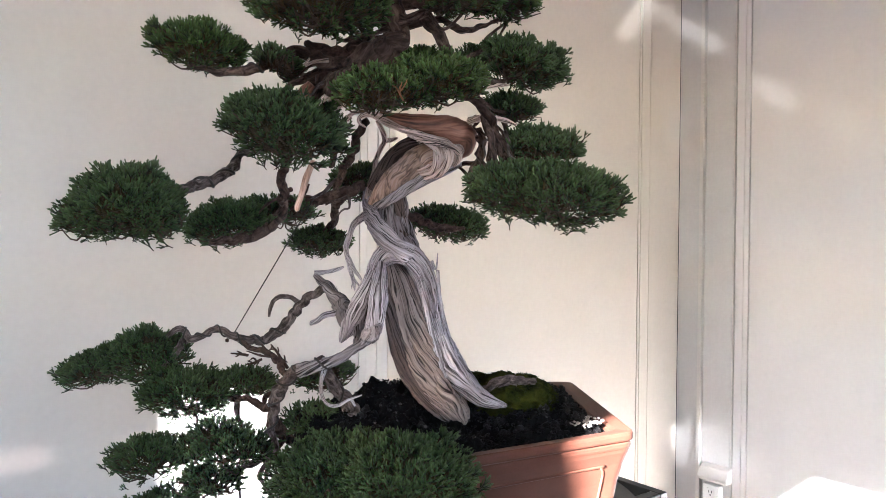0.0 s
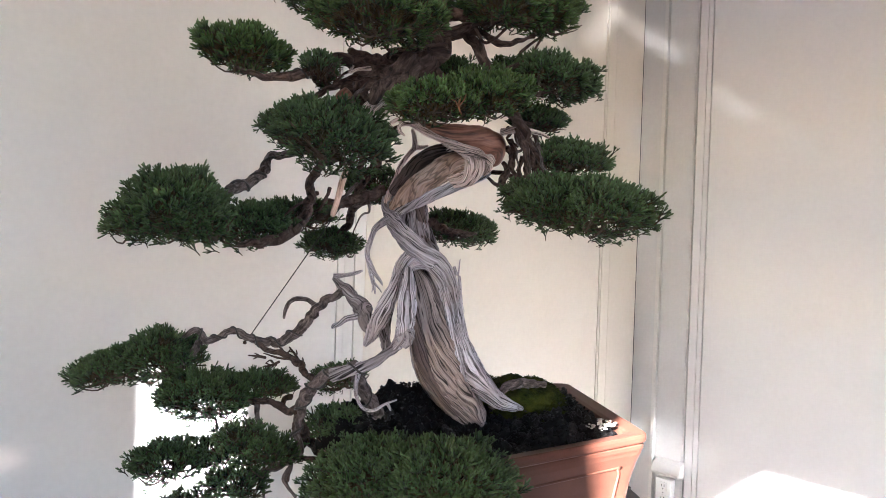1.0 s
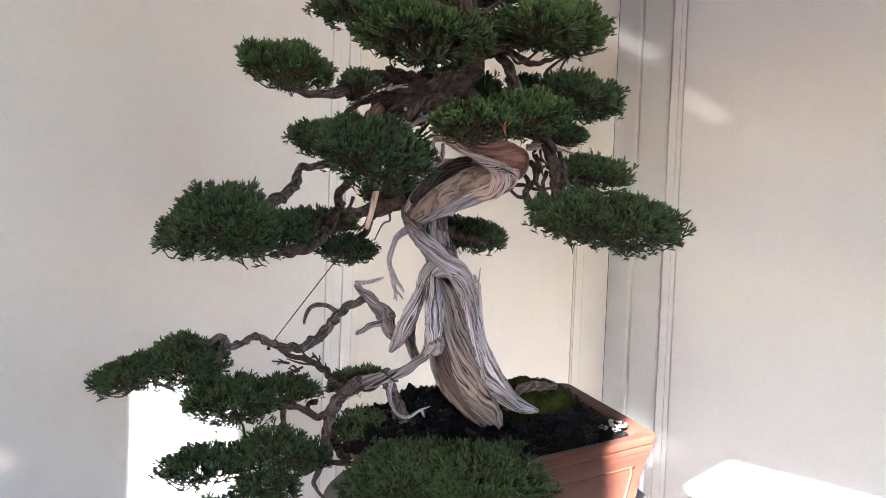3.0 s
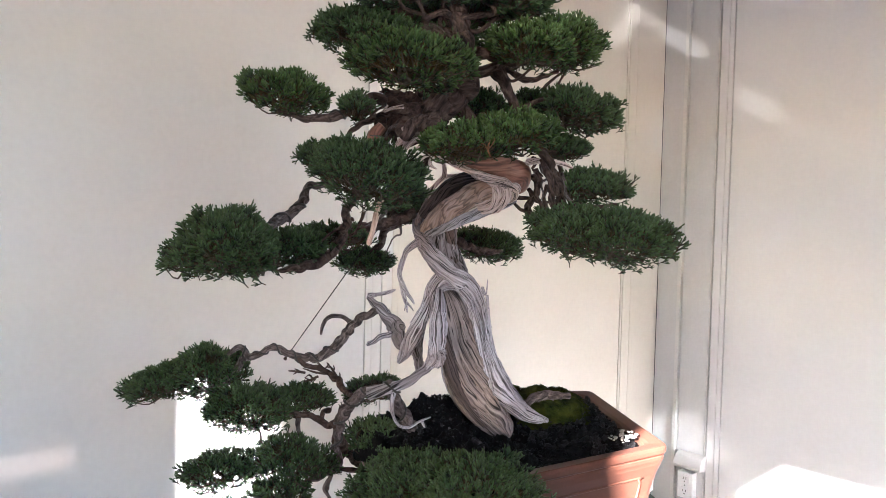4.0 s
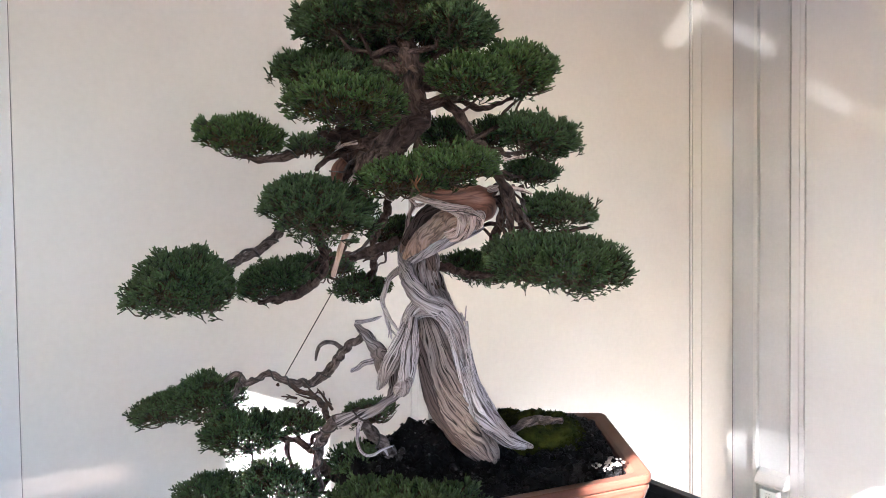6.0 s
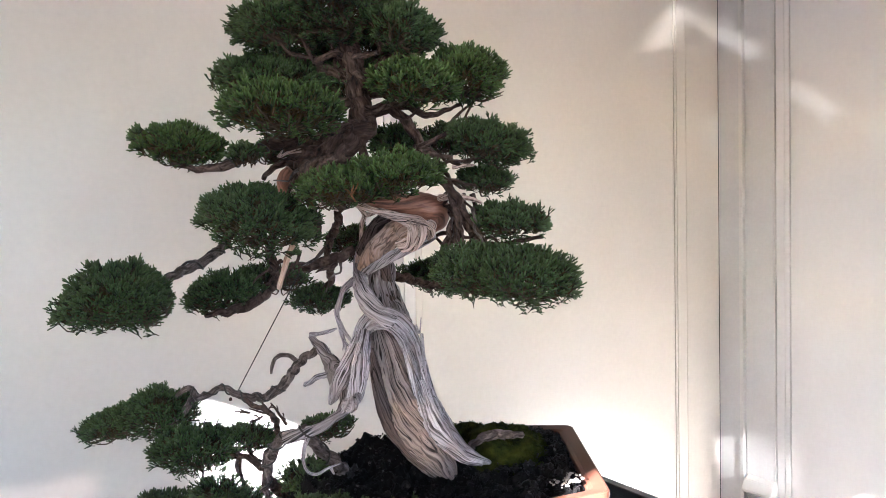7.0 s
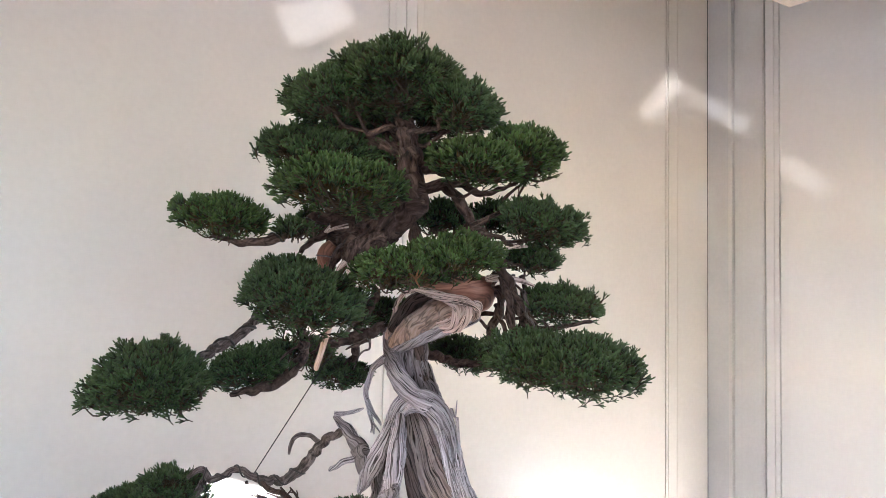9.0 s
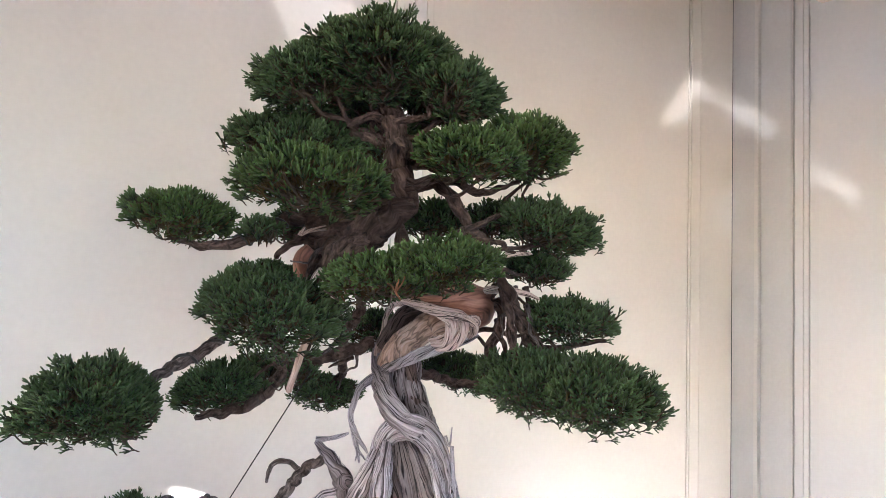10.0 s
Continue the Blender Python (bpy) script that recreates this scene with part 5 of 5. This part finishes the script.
coil([(-0.09, -0.11, 0.504, 0.0071), (-0.109, -0.12, 0.504, 0.0062), (-0.125, -0.13, 0.492, 0.0062), (-0.144, -0.14, 0.481, 0.0054), (-0.166, -0.15, 0.475, 0.0045)], 4, 0.0018)
coil([(-0.203, 0, 0.389, 0.0046), (-0.207, -0.02, 0.371, 0.0058), (-0.218, -0.06, 0.348, 0.0068), (-0.234, -0.1, 0.338, 0.006), (-0.244, -0.14, 0.326, 0.004)], 3.5, 0.0019)
guy = sweep([(-0.241, 0.108, 0.117, 0.0009), (-0.19, 0.068, 0.192, 0.0009), (-0.1, -0.004, 0.324, 0.0009)], 12, 6)
arrays("guy_wire", *guy[:3], WIRE, bonsai_tree)


# ---- foliage ----
def sprig(rng):
    """One forking sprig of unit length along +z, like coral: places, corner numbers and how far out each place lies."""
    verts, quads, tris, out = [], [], [], []

    def finger(a, way, length, r, tip):
        way = way / np.linalg.norm(way)
        s = np.cross(way, [0.3, 0.9, 0.1])
        s /= np.linalg.norm(s)
        u = np.cross(way, s)
        n = len(verts)
        for f, k in ((0, 0.85), (0.88 if tip else 1.05, 1.0)):
            c = a + way * length * f
            for g in (0, 2.094, 4.189):
                verts.append(c + r * k * (np.cos(g) * s + np.sin(g) * u))
                out.append(min(1, max(0, c[2])))
        for g in range(3):
            h = (g + 1) % 3
            quads.append((n + g, n + h, n + 3 + h, n + 3 + g))
        end = a + way * length
        if tip:
            verts.append(end)
            out.append(min(1, max(0, end[2])))
            for g in range(3):
                tris.append((n + 3 + g, n + 3 + (g + 1) % 3, n + 6))
        return end

    def spread(way, lean, turn):
        s = np.cross(way, [0.9, 0.2, 0.3])
        s /= np.linalg.norm(s)
        u = np.cross(way, s)
        return way + lean * (np.cos(turn) * s + np.sin(turn) * u)

    up = np.array([0, 0, 1.0])
    fork = finger(np.zeros(3), up, 0.36, 0.036, False)
    for k in range(3):
        g = k * 2.094 + rng.uniform(-0.5, 0.5)
        way = spread(up, rng.uniform(0.35, 0.7), g)
        way /= np.linalg.norm(way)
        root = fork - up * rng.uniform(0.0, 0.16)
        end = finger(root, way, rng.uniform(0.22, 0.34), 0.036, False)
        turn = rng.uniform(0, 6.28)
        for q in range(3):
            w2 = spread(way, rng.uniform(0.3, 0.75) if q else 0.1, turn + q * 3.14 + rng.uniform(-0.4, 0.4)) + [0, 0, 0.25]
            finger(end - way * rng.uniform(0.0, 0.12), w2, rng.uniform(0.24, 0.38) if q else rng.uniform(0.30, 0.46), 0.039, True)
    return np.array(verts), np.array(quads), np.array(tris), np.array(out)


srng = np.random.default_rng(11)
SPRIGS = [sprig(srng) for _ in range(16)]
pad_no = 0
# forks of the trunk and of the low branch from which the pads grow
NODES = [(0.02, -0.11, 0.50), (0.015, -0.11, 0.53), (0.01, -0.11, 0.56), (0.0, -0.105, 0.62), (0.09, -0.09, 0.50), (-0.08, -0.06, 0.47)]
LOW = [(-0.10, -0.03, 0.02), (-0.12, 0.0, 0.05), (-0.28, 0.1, 0.10), (-0.17, 0.05, 0.035), (-0.11, -0.02, -0.04), (0.0, -0.10, -0.07)]


def pad(centre, half, tilt, sparse=1.0, stem=False, lean=0, green=None):
    """A cushion of foliage: hundreds of sprigs that grow up and outwards from a flat-bottomed dome, on bare twigs."""
    global pad_no
    pad_no += 1
    rng = np.random.default_rng(100 + pad_no)
    a, b, c = half
    area = 4 * np.pi * (((a * b) ** 1.6 + (a * c) ** 1.6 + (b * c) ** 1.6) / 3) ** 0.625
    count = int(min(2400, area / 0.0086**2) * sparse)
    d = rng.normal(size=(count, 3))
    d /= np.linalg.norm(d, axis=1)[:, None]
    d /= ((np.abs(d) ** 2.3).sum(1) ** (1 / 2.3))[:, None]
    d[:, 2] = np.where((d[:, 2] < -0.35) & (rng.random(count) < 0.55), -d[:, 2], d[:, 2])
    wob = 0.94 + 0.09 * np.sin(d[:, 0] * 5 + pad_no) * np.cos(d[:, 1] * 4 + 2 * pad_no) + 0.07 * np.sin(d[:, 0] * 11 + d[:, 1] * 9 + pad_no)
    deep = np.where(rng.random(count) < 0.2, rng.uniform(0.5, 0.8, count), rng.uniform(0.80, 1.05, count))
    at = d * [a, b, c] * (wob * deep)[:, None]
    at[:, 2] = np.where(at[:, 2] < 0, at[:, 2] * 0.85, at[:, 2])
    nrm = d / [a, b, c]
    nrm /= np.linalg.norm(nrm, axis=1)[:, None]
    flat = d * [1, 1, 0]
    flat /= np.linalg.norm(flat, axis=1)[:, None] + 0.15
    way = nrm * 0.5 + flat * 0.45 + [0, 0, 0.55] + rng.normal(0, 0.2, (count, 3))
    low = d[:, 2] < -0.05
    way[low] = flat[low] * 0.9 + [0, 0, 0.12] + rng.normal(0, 0.22, (low.sum(), 3))
    way /= np.linalg.norm(way, axis=1)[:, None]
    size = rng.uniform(0.018, 0.032, count) * np.where(d[:, 2] < -0.3, 0.75, 1.0)
    at = at - way * size[:, None] * 1.05
    tl = radians(tilt)
    rot = np.array([[np.cos(tl), 0, -np.sin(tl)], [0, 1, 0], [np.sin(tl), 0, np.cos(tl)]])
    le = radians(lean)
    rot = rot @ np.array([[1, 0, 0], [0, np.cos(le), -np.sin(le)], [0, np.sin(le), np.cos(le)]])
    at, way = at @ rot.T + centre, way @ rot.T
    ref = rng.normal(size=(count, 3))
    ex = np.cross(way, ref)
    ex /= np.linalg.norm(ex, axis=1)[:, None]
    ey = np.cross(way, ex)
    kind = rng.integers(0, len(SPRIGS), count)
    V, Q, T, G, n = [], [], [], [], 0
    for k, (sv, sq, st, so) in enumerate(SPRIGS):
        pick = np.where(kind == k)[0]
        if not len(pick):
            continue
        m = size[pick][:, None, None] * sv[None]
        w = at[pick][:, None] + m[..., :1] * ex[pick][:, None] + m[..., 1:2] * ey[pick][:, None] + m[..., 2:] * way[pick][:, None]
        off = n + np.arange(len(pick))[:, None, None] * len(sv)
        V.append(w.reshape(-1, 3))
        Q.append((sq[None] + off).reshape(-1, 4))
        T.append((st[None] + off).reshape(-1, 3))
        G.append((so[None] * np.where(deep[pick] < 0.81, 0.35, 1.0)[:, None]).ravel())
        n += len(pick) * len(sv)
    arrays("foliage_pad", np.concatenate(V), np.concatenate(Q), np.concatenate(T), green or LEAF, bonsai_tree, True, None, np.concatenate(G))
    # forking branches that carry the pad
    nodes = NODES if centre[2] > 0.17 else LOW
    foot = min(nodes, key=lambda q: (Vector(q) - Vector(centre)).length + (0.3 if q[2] > centre[2] - 0.005 else 0))
    tops = np.array(centre) + np.array([0, 0, -0.45 * c])
    for k in range((2 if centre[2] > 0.17 else 1) if stem else 0):
        goal = tops + rng.uniform(-1, 1, 3) * [0.4 * a, 0.4 * b, 0.12 * c]
        run = [np.array(foot) + (goal - foot) * u + rng.normal(0, 0.007, 3) * min(1, 6 * u * (1 - u)) - [0, 0, 0.05 * u * (1 - u)] for u in np.linspace(0, 1, 7)]
        v, q_, t_, uv_ = sweep([(*p_, r_) for p_, r_ in zip(run, np.linspace(0.0042, 0.0014, 7))], 44, 14, 0.2, 1.0, 900 + pad_no * 3 + k, 0.12)
        arrays("branchlet", v, q_, t_, BARK, bonsai_tree, True, uv_)
    # bare twigs that fan out below the green
    V, Q, T, n = [], [], [], 0
    root = np.array([-0.15 * a * np.sign(centre[0]), 0.1 * b, -0.55 * c])
    for k in range(int(16 + 500 * a * b / 0.01 * 0.05)):
        g = rng.uniform(0, 2 * np.pi)
        q = rng.uniform(0.4, 0.92)
        end = np.array([np.cos(g) * a * q, np.sin(g) * b * q, rng.uniform(-0.45, 0.1) * c])
        mid = (root + end) / 2 + rng.normal(0, 0.006, 3) - [0, 0, 0.15 * c]
        run = np.array([root, root * 0.6 + mid * 0.4 + rng.normal(0, 0.003, 3), mid, end]) @ rot.T + centre
        v, qd, tr, _ = sweep([(*p_, r_) for p_, r_ in zip(run, (0.0019, 0.0014, 0.0011, 0.0006))], 9, 4, 0, 0, k)
        V.append(v)
        Q.append(qd + n)
        T.append(tr + n)
        n += len(v)
    arrays("twig_fan", np.concatenate(V), np.concatenate(Q), np.concatenate(T), TWIG, bonsai_tree)


# crown
pad((-0.005, -0.150, 0.680), (0.092, 0.088, 0.054), 0, stem=True)
pad((-0.080, -0.140, 0.662), (0.076, 0.072, 0.042), 12, stem=True)
pad((0.080, -0.150, 0.648), (0.056, 0.068, 0.038), -16, stem=True)
pad((0.010, -0.050, 0.650), (0.10, 0.075, 0.045), 0, sparse=0.8)
# second tier
pad((-0.114, -0.084, 0.603), (0.092, 0.066, 0.040), -4, stem=True)
pad((-0.060, -0.220, 0.537), (0.088, 0.072, 0.037), -4, stem=True, lean=-8, green=FRESH)
pad((0.097, -0.172, 0.573), (0.066, 0.068, 0.036), -4, stem=True, green=FRESH)
pad((0.164, -0.095, 0.596), (0.060, 0.066, 0.044), -14, stem=True, green=FRESH)
pad((-0.222, -0.142, 0.507), (0.064, 0.060, 0.036), -6, green=FRESH)
pad((-0.128, -0.150, 0.494), (0.032, 0.036, 0.018), 0, sparse=0.5)
pad((0.190, -0.072, 0.508), (0.071, 0.066, 0.038), -12, stem=True)
pad((0.184, 0.006, 0.463), (0.050, 0.050, 0.026), -6, stem=True)
pad((0.055, 0.010, 0.520), (0.052, 0.045, 0.036), 0, sparse=0.8, stem=True)
pad((0.125, -0.010, 0.520), (0.040, 0.040, 0.032), 0, sparse=0.7, stem=True)
pad((-0.130, -0.020, 0.510), (0.030, 0.040, 0.030), 0, sparse=0.5)
pad((-0.005, -0.070, 0.598), (0.055, 0.050, 0.040), 0, sparse=0.8)
pad((0.085, -0.060, 0.600), (0.050, 0.045, 0.034), 0, sparse=0.6)
# middle tier
pad((0.010, -0.210, 0.443), (0.064, 0.064, 0.031), 4, stem=True, green=FRESH)
pad((0.070, -0.196, 0.457), (0.070, 0.068, 0.034), 4, stem=True, green=FRESH)
pad((-0.108, -0.165, 0.403), (0.084, 0.086, 0.050), -8, stem=True)
pad((-0.172, 0.026, 0.438), (0.060, 0.050, 0.033), 0, sparse=0.8, stem=True)
pad((-0.050, 0.190, 0.366), (0.066, 0.050, 0.042), 0, sparse=0.6)
pad((0.218, -0.055, 0.400), (0.066, 0.060, 0.033), -3)
pad((0.165, -0.130, 0.334), (0.064, 0.080, 0.042), -2)
pad((0.230, -0.150, 0.327), (0.086, 0.092, 0.048), -8)
pad((0.100, 0.245, 0.300), (0.082, 0.060, 0.038), -8)
pad((-0.282, -0.198, 0.310), (0.062, 0.078, 0.052), 6)
pad((-0.328, -0.195, 0.296), (0.038, 0.060, 0.034), 12)
pad((-0.256, -0.185, 0.302), (0.042, 0.064, 0.042), 8)
pad((-0.237, 0.045, 0.292), (0.070, 0.056, 0.042), 10)
pad((-0.172, 0.095, 0.314), (0.076, 0.050, 0.030), 0, sparse=0.6)
pad((-0.124, 0.212, 0.268), (0.060, 0.050, 0.033), 0, sparse=0.75)
# low branch
pad((-0.455, 0.098, 0.068), (0.068, 0.055, 0.034), 20)
pad((-0.375, 0.098, 0.086), (0.070, 0.060, 0.052), 8)
pad((-0.300, 0.066, 0.034), (0.080, 0.068, 0.048), 0, sparse=0.9, stem=True)
pad((-0.210, 0.080, 0.052), (0.056, 0.050, 0.028), -6, sparse=0.65, stem=True)
pad((-0.335, -0.007, -0.042), (0.066, 0.060, 0.038), 6, sparse=0.65)
pad((-0.272, 0.010, -0.032), (0.050, 0.050, 0.028), 0, sparse=0.3)
pad((-0.207, -0.020, -0.022), (0.072, 0.060, 0.032), -4, sparse=0.5)
pad((-0.228, -0.010, -0.004), (0.050, 0.050, 0.030), 0, sparse=0.3)
pad((-0.239, -0.028, -0.066), (0.060, 0.055, 0.030), 0, sparse=0.42)
pad((-0.305, -0.010, -0.110), (0.066, 0.055, 0.030), 0, sparse=0.5)
pad((0.040, -0.185, -0.014), (0.100, 0.092, 0.060), -6)
pad((-0.045, -0.138, -0.026), (0.092, 0.092, 0.060), 6)
pad((-0.105, 0.168, 0.044), (0.060, 0.040, 0.032), 12, sparse=0.55)
pad((-0.096, 0.020, 0.003), (0.060, 0.050, 0.035), -4, sparse=0.7)

# ---- moss, clods and grit on the soil ----


def mound(name, mat, middle, size, seed, rough=0.25, fine=34):
    """A soft hummock that sits in the soil."""
    v, q, t = [], [], []
    n, m = fine, fine * 2
    for i in range(n + 1):
        ph = math.pi / 2 * i / n * 1.15
        for j in range(m):
            th_ = 2 * math.pi * j / m
            p = Vector((math.sin(ph) * math.cos(th_), math.sin(ph) * math.sin(th_), math.cos(ph)))
            k = 1 + rough * noise.noise(p * 2.2 + Vector((seed, 0, 0))) + rough * 0.5 * abs(noise.noise(p * 6 + Vector((0, seed, 0)))) + rough * 0.25 * noise.noise(p * 16 + Vector((0, 0, seed)))
            v.append((middle[0] + p.x * size[0] * k, middle[1] + p.y * size[1] * k, middle[2] + p.z * size[2] * k))
    for i in range(n):
        for j in range(m):
            q.append((i * m + j, (i + 1) * m + j, (i + 1) * m + (j + 1) % m, i * m + (j + 1) % m))
    return arrays(name, v, q, [], mat, None)


moss = mound("moss", MOSS, (0.872, 0.905, 1.058), (0.078, 0.070, 0.046), 2)
tagged(moss, "bright green moss hummock growing beside the trunk", "moss")
moss2 = mound("moss", MOSS, (0.866, 0.857, 1.044), (0.058, 0.046, 0.028), 5)
tagged(moss2, "dark green moss carpet at the foot of the trunk", "moss")
moss3 = mound("moss", MOSS, (0.84, 0.965, 1.065), (0.06, 0.05, 0.035), 8)
tagged(moss3, "brownish green moss hummock behind the trunk", "moss")


def moss_tufts(parent, middle, size, count, seed):
    """Short feathery shoots all over a hummock."""
    r_ = np.random.default_rng(seed)
    V, Q, T, n = [], [], [], 0
    for k in range(count):
        d_ = r_.normal(size=3)
        d_[2] = abs(d_[2]) + 0.15
        d_ /= np.linalg.norm(d_)
        way = d_ / np.array(size) / np.linalg.norm(d_ / np.array(size)) + r_.normal(0, 0.35, 3)
        way /= np.linalg.norm(way)
        ex = np.cross(way, r_.normal(size=3))
        ex /= np.linalg.norm(ex)
        sv, sq, st, _ = SPRIGS[k % len(SPRIGS)]
        m = sv * [1.5, 1.5, 1.0] * r_.uniform(0.005, 0.010)
        V.append(np.array(middle) + d_ * size * r_.uniform(0.94, 1.06) + m[:, :1] * ex + m[:, 1:2] * np.cross(way, ex) + m[:, 2:] * way)
        Q.append(sq + n)
        T.append(st + n)
        n += len(sv)
    arrays("moss_cover", np.concatenate(V), np.concatenate(Q), np.concatenate(T), MOSS, parent, False)


moss_tufts(moss, (0.872, 0.905, 1.058), (0.078, 0.070, 0.046), 700, 1)
moss_tufts(moss2, (0.866, 0.857, 1.044), (0.058, 0.046, 0.028), 500, 2)
moss_tufts(moss3, (0.84, 0.965, 1.065), (0.06, 0.05, 0.035), 350, 3)

crng = np.random.default_rng(21)
CLODS = []
for k in range(6):
    bm = bmesh.new()
    bmesh.ops.create_icosphere(bm, subdivisions=2, radius=1)
    for w_ in bm.verts:
        w_.co *= 1 + 0.5 * noise.noise(w_.co * 1.7 + Vector((k * 5, 0, 0))) + 0.45 * noise.noise(w_.co * 4.5 + Vector((0, k * 3, 0)))
    me = bpy.data.meshes.new("clod")
    bm.to_mesh(me)
    bm.free()
    me.materials.append(CLOD)
    CLODS.append(me)
for k in range(330):
    f, j = math.sqrt(crng.random()) * 0.97, crng.integers(0, armsN)
    if k > 120:
        j = int(crng.integers(-armsN * 0.08, armsN * 0.36)) % armsN
        f = crng.uniform(0.35, 0.97)
    idx = int(f * ringsN) * armsN + int(j)
    x, y, z = verts[idx]
    if ((x - 0.874) / 0.075) ** 2 + ((y - 0.918) / 0.065) ** 2 < 1:
        continue
    r = crng.uniform(0.002, 0.0075)
    ob = new("clod", CLODS[k % 6])
    ob.parent = soil
    ob.matrix_basis = Matrix.LocRotScale((x, y, z + r * 0.25), Euler(crng.uniform(0, 6, 3)), (r, r * crng.uniform(0.7, 1.2), r * crng.uniform(0.6, 1.0)))
# fine crumbs between the clods, too many to count
bm = bmesh.new()
bmesh.ops.create_icosphere(bm, subdivisions=1, radius=1)
ball = np.array([w_.co[:] for w_ in bm.verts])
ball_t = np.array([[w_.index for w_ in f.verts] for f in bm.faces])
bm.free()
cv, ct = [], []
for k in range(3600):
    f, j = math.sqrt(crng.random()) * 0.985, int(crng.integers(0, armsN))
    x, y, z = verts[int(f * ringsN) * armsN + j]
    x, y = x + crng.normal(0, 0.0025), y + crng.normal(0, 0.0025)
    if ((x - 0.874) / 0.07) ** 2 + ((y - 0.918) / 0.06) ** 2 < 1:
        continue
    r = crng.uniform(0.0008, 0.0030)
    ct.append(ball_t + len(cv) * len(ball))
    cv.append(ball * crng.uniform(0.6, 1.3, (len(ball), 1)) * [r, r, r * 0.8] + [x, y, z + 0.6 * r])
crumb = arrays("crumb", np.concatenate(cv), [], np.concatenate(ct), CRUMB, soil, False)
tagged(crumb, kind="stuff")
for k in range(70):
    u = crng.random(2)
    bm = bmesh.new()
    bmesh.ops.create_icosphere(bm, subdivisions=2, radius=0.0010 + 0.0020 * crng.random())
    for w_ in bm.verts:
        w_.co *= 1 + 0.4 * noise.noise(w_.co * 180 + Vector((k, 0, 0)))
        w_.co.z *= 0.7
    grit = part("grit_stone", bm, ASH)
    grit.location = (0.838 + 0.065 * u[1], 0.716 + 0.034 * u[0] - 0.016 * (1 - u[1]) + 0.010, 1.0645)
    tagged(grit, "small pale grit stone on the soil by the rim", "stone", "pale stones at the pot's corner")

# ---- things along the walls ----
wall_outlet = new("wall_outlet")
wall_outlet.location = (X1 - 0.002, 1.755, 0.275)
tagged(wall_outlet, "white duplex power outlet with its plate on the panel wall", "outlet")
bm = bmesh.new()
box(bm, (-0.034, -0.036, -0.058), (0.0, 0.036, 0.058), 0.003)
part("box", bm, OUTLET, wall_outlet)
for dz in (0.027, -0.027):
    bm = bmesh.new()
    box(bm, (-0.037, -0.018, dz - 0.018), (-0.034, 0.018, dz + 0.018), 0.001)
    face = part("socket", bm, OUTLET, wall_outlet)
    for dy, hh in ((0.0065, 0.0045), (-0.0065, 0.0055)):
        slab("slot", (-0.0378, dy - 0.0012, dz + 0.004 - hh), (-0.0368, dy + 0.0012, dz + 0.004 + hh), SLOT, face)
    slab("slot", (-0.0378, -0.0025, dz - 0.012), (-0.0368, 0.0025, dz - 0.007), SLOT, face)
slab("screw", (-0.036, -0.002, -0.002), (-0.0338, 0.002, 0.002), SLOT, wall_outlet)

outlet_hood = new("outlet_hood")
outlet_hood.location = (X1 - 0.002, 1.744, 0.349)
tagged(outlet_hood, "grey-white weather hood flipped up above the power outlet", "outlet cover")
bm = bmesh.new()
prof = [(0.0, 0.0), (-0.045, 0.0), (-0.052, 0.012), (-0.03, 0.052), (0.0, 0.066)]
for s_ in (-0.066, 0.066):
    for px_, pz_ in prof:
        bm.verts.new((px_, s_, pz_))
bm.verts.ensure_lookup_table()
bm.faces.new([bm.verts[k] for k in range(5)])
bm.faces.new([bm.verts[k] for k in (9, 8, 7, 6, 5)])
for k in range(5):
    bm.faces.new([bm.verts[j] for j in (k, 5 + k, 5 + (k + 1) % 5, (k + 1) % 5)])
bmesh.ops.recalc_face_normals(bm, faces=bm.faces)
bmesh.ops.bevel(bm, geom=bm.edges[:], offset=0.003, segments=2, affect="EDGES")
part("hood", bm, TRIM, outlet_hood)

plastic_tub = new("plastic_tub")
plastic_tub.location = (1.72, 1.63, 0.0)
tagged(plastic_tub, "black plastic nursery tub with a ribbed rim by the back wall", "tub")
bm = bmesh.new()
for lo, hi in (((-0.27, -0.20, 0.0), (0.27, 0.20, 0.02)), ((-0.27, -0.20, 0.02), (-0.255, 0.20, 0.54)), ((0.255, -0.20, 0.02), (0.27, 0.20, 0.54)), ((-0.255, -0.20, 0.02), (0.255, -0.185, 0.54)), ((-0.255, 0.185, 0.02), (0.255, 0.20, 0.54))):
    box(bm, lo, hi)
part("body", bm, BLACK, plastic_tub)
bm = bmesh.new()
for lo, hi in (((-0.285, -0.215, 0.52), (-0.25, 0.215, 0.55)), ((0.25, -0.215, 0.52), (0.285, 0.215, 0.55)), ((-0.25, -0.215, 0.52), (0.25, -0.18, 0.55)), ((-0.25, 0.18, 0.52), (0.25, 0.215, 0.55))):
    box(bm, lo, hi, 0.004)
part("rim", bm, BLACK, plastic_tub)
for k in range(14):
    slab("rib", (0.2705, -0.19 + k * 0.028, 0.3), (0.284, -0.18 + k * 0.028, 0.52), BLACK, plastic_tub)

ceiling_panel = new("ceiling_panel")
ceiling_panel.location = (1.75, 0.6, 2.4)
tagged(ceiling_panel, "pale timber panel hanging under the ceiling on rods", "ceiling panel")
slab("board", (-0.484, -0.65, -0.05), (0.484, 0.65, 0.02), PLY, ceiling_panel, 0.004)
for dx in (-0.4, 0.4):
    for dy in (-0.55, 0.55):
        slab("rod", (dx - 0.005, dy - 0.005, 0.02), (dx + 0.005, dy + 0.005, TOP - 2.4), TRIM, ceiling_panel)
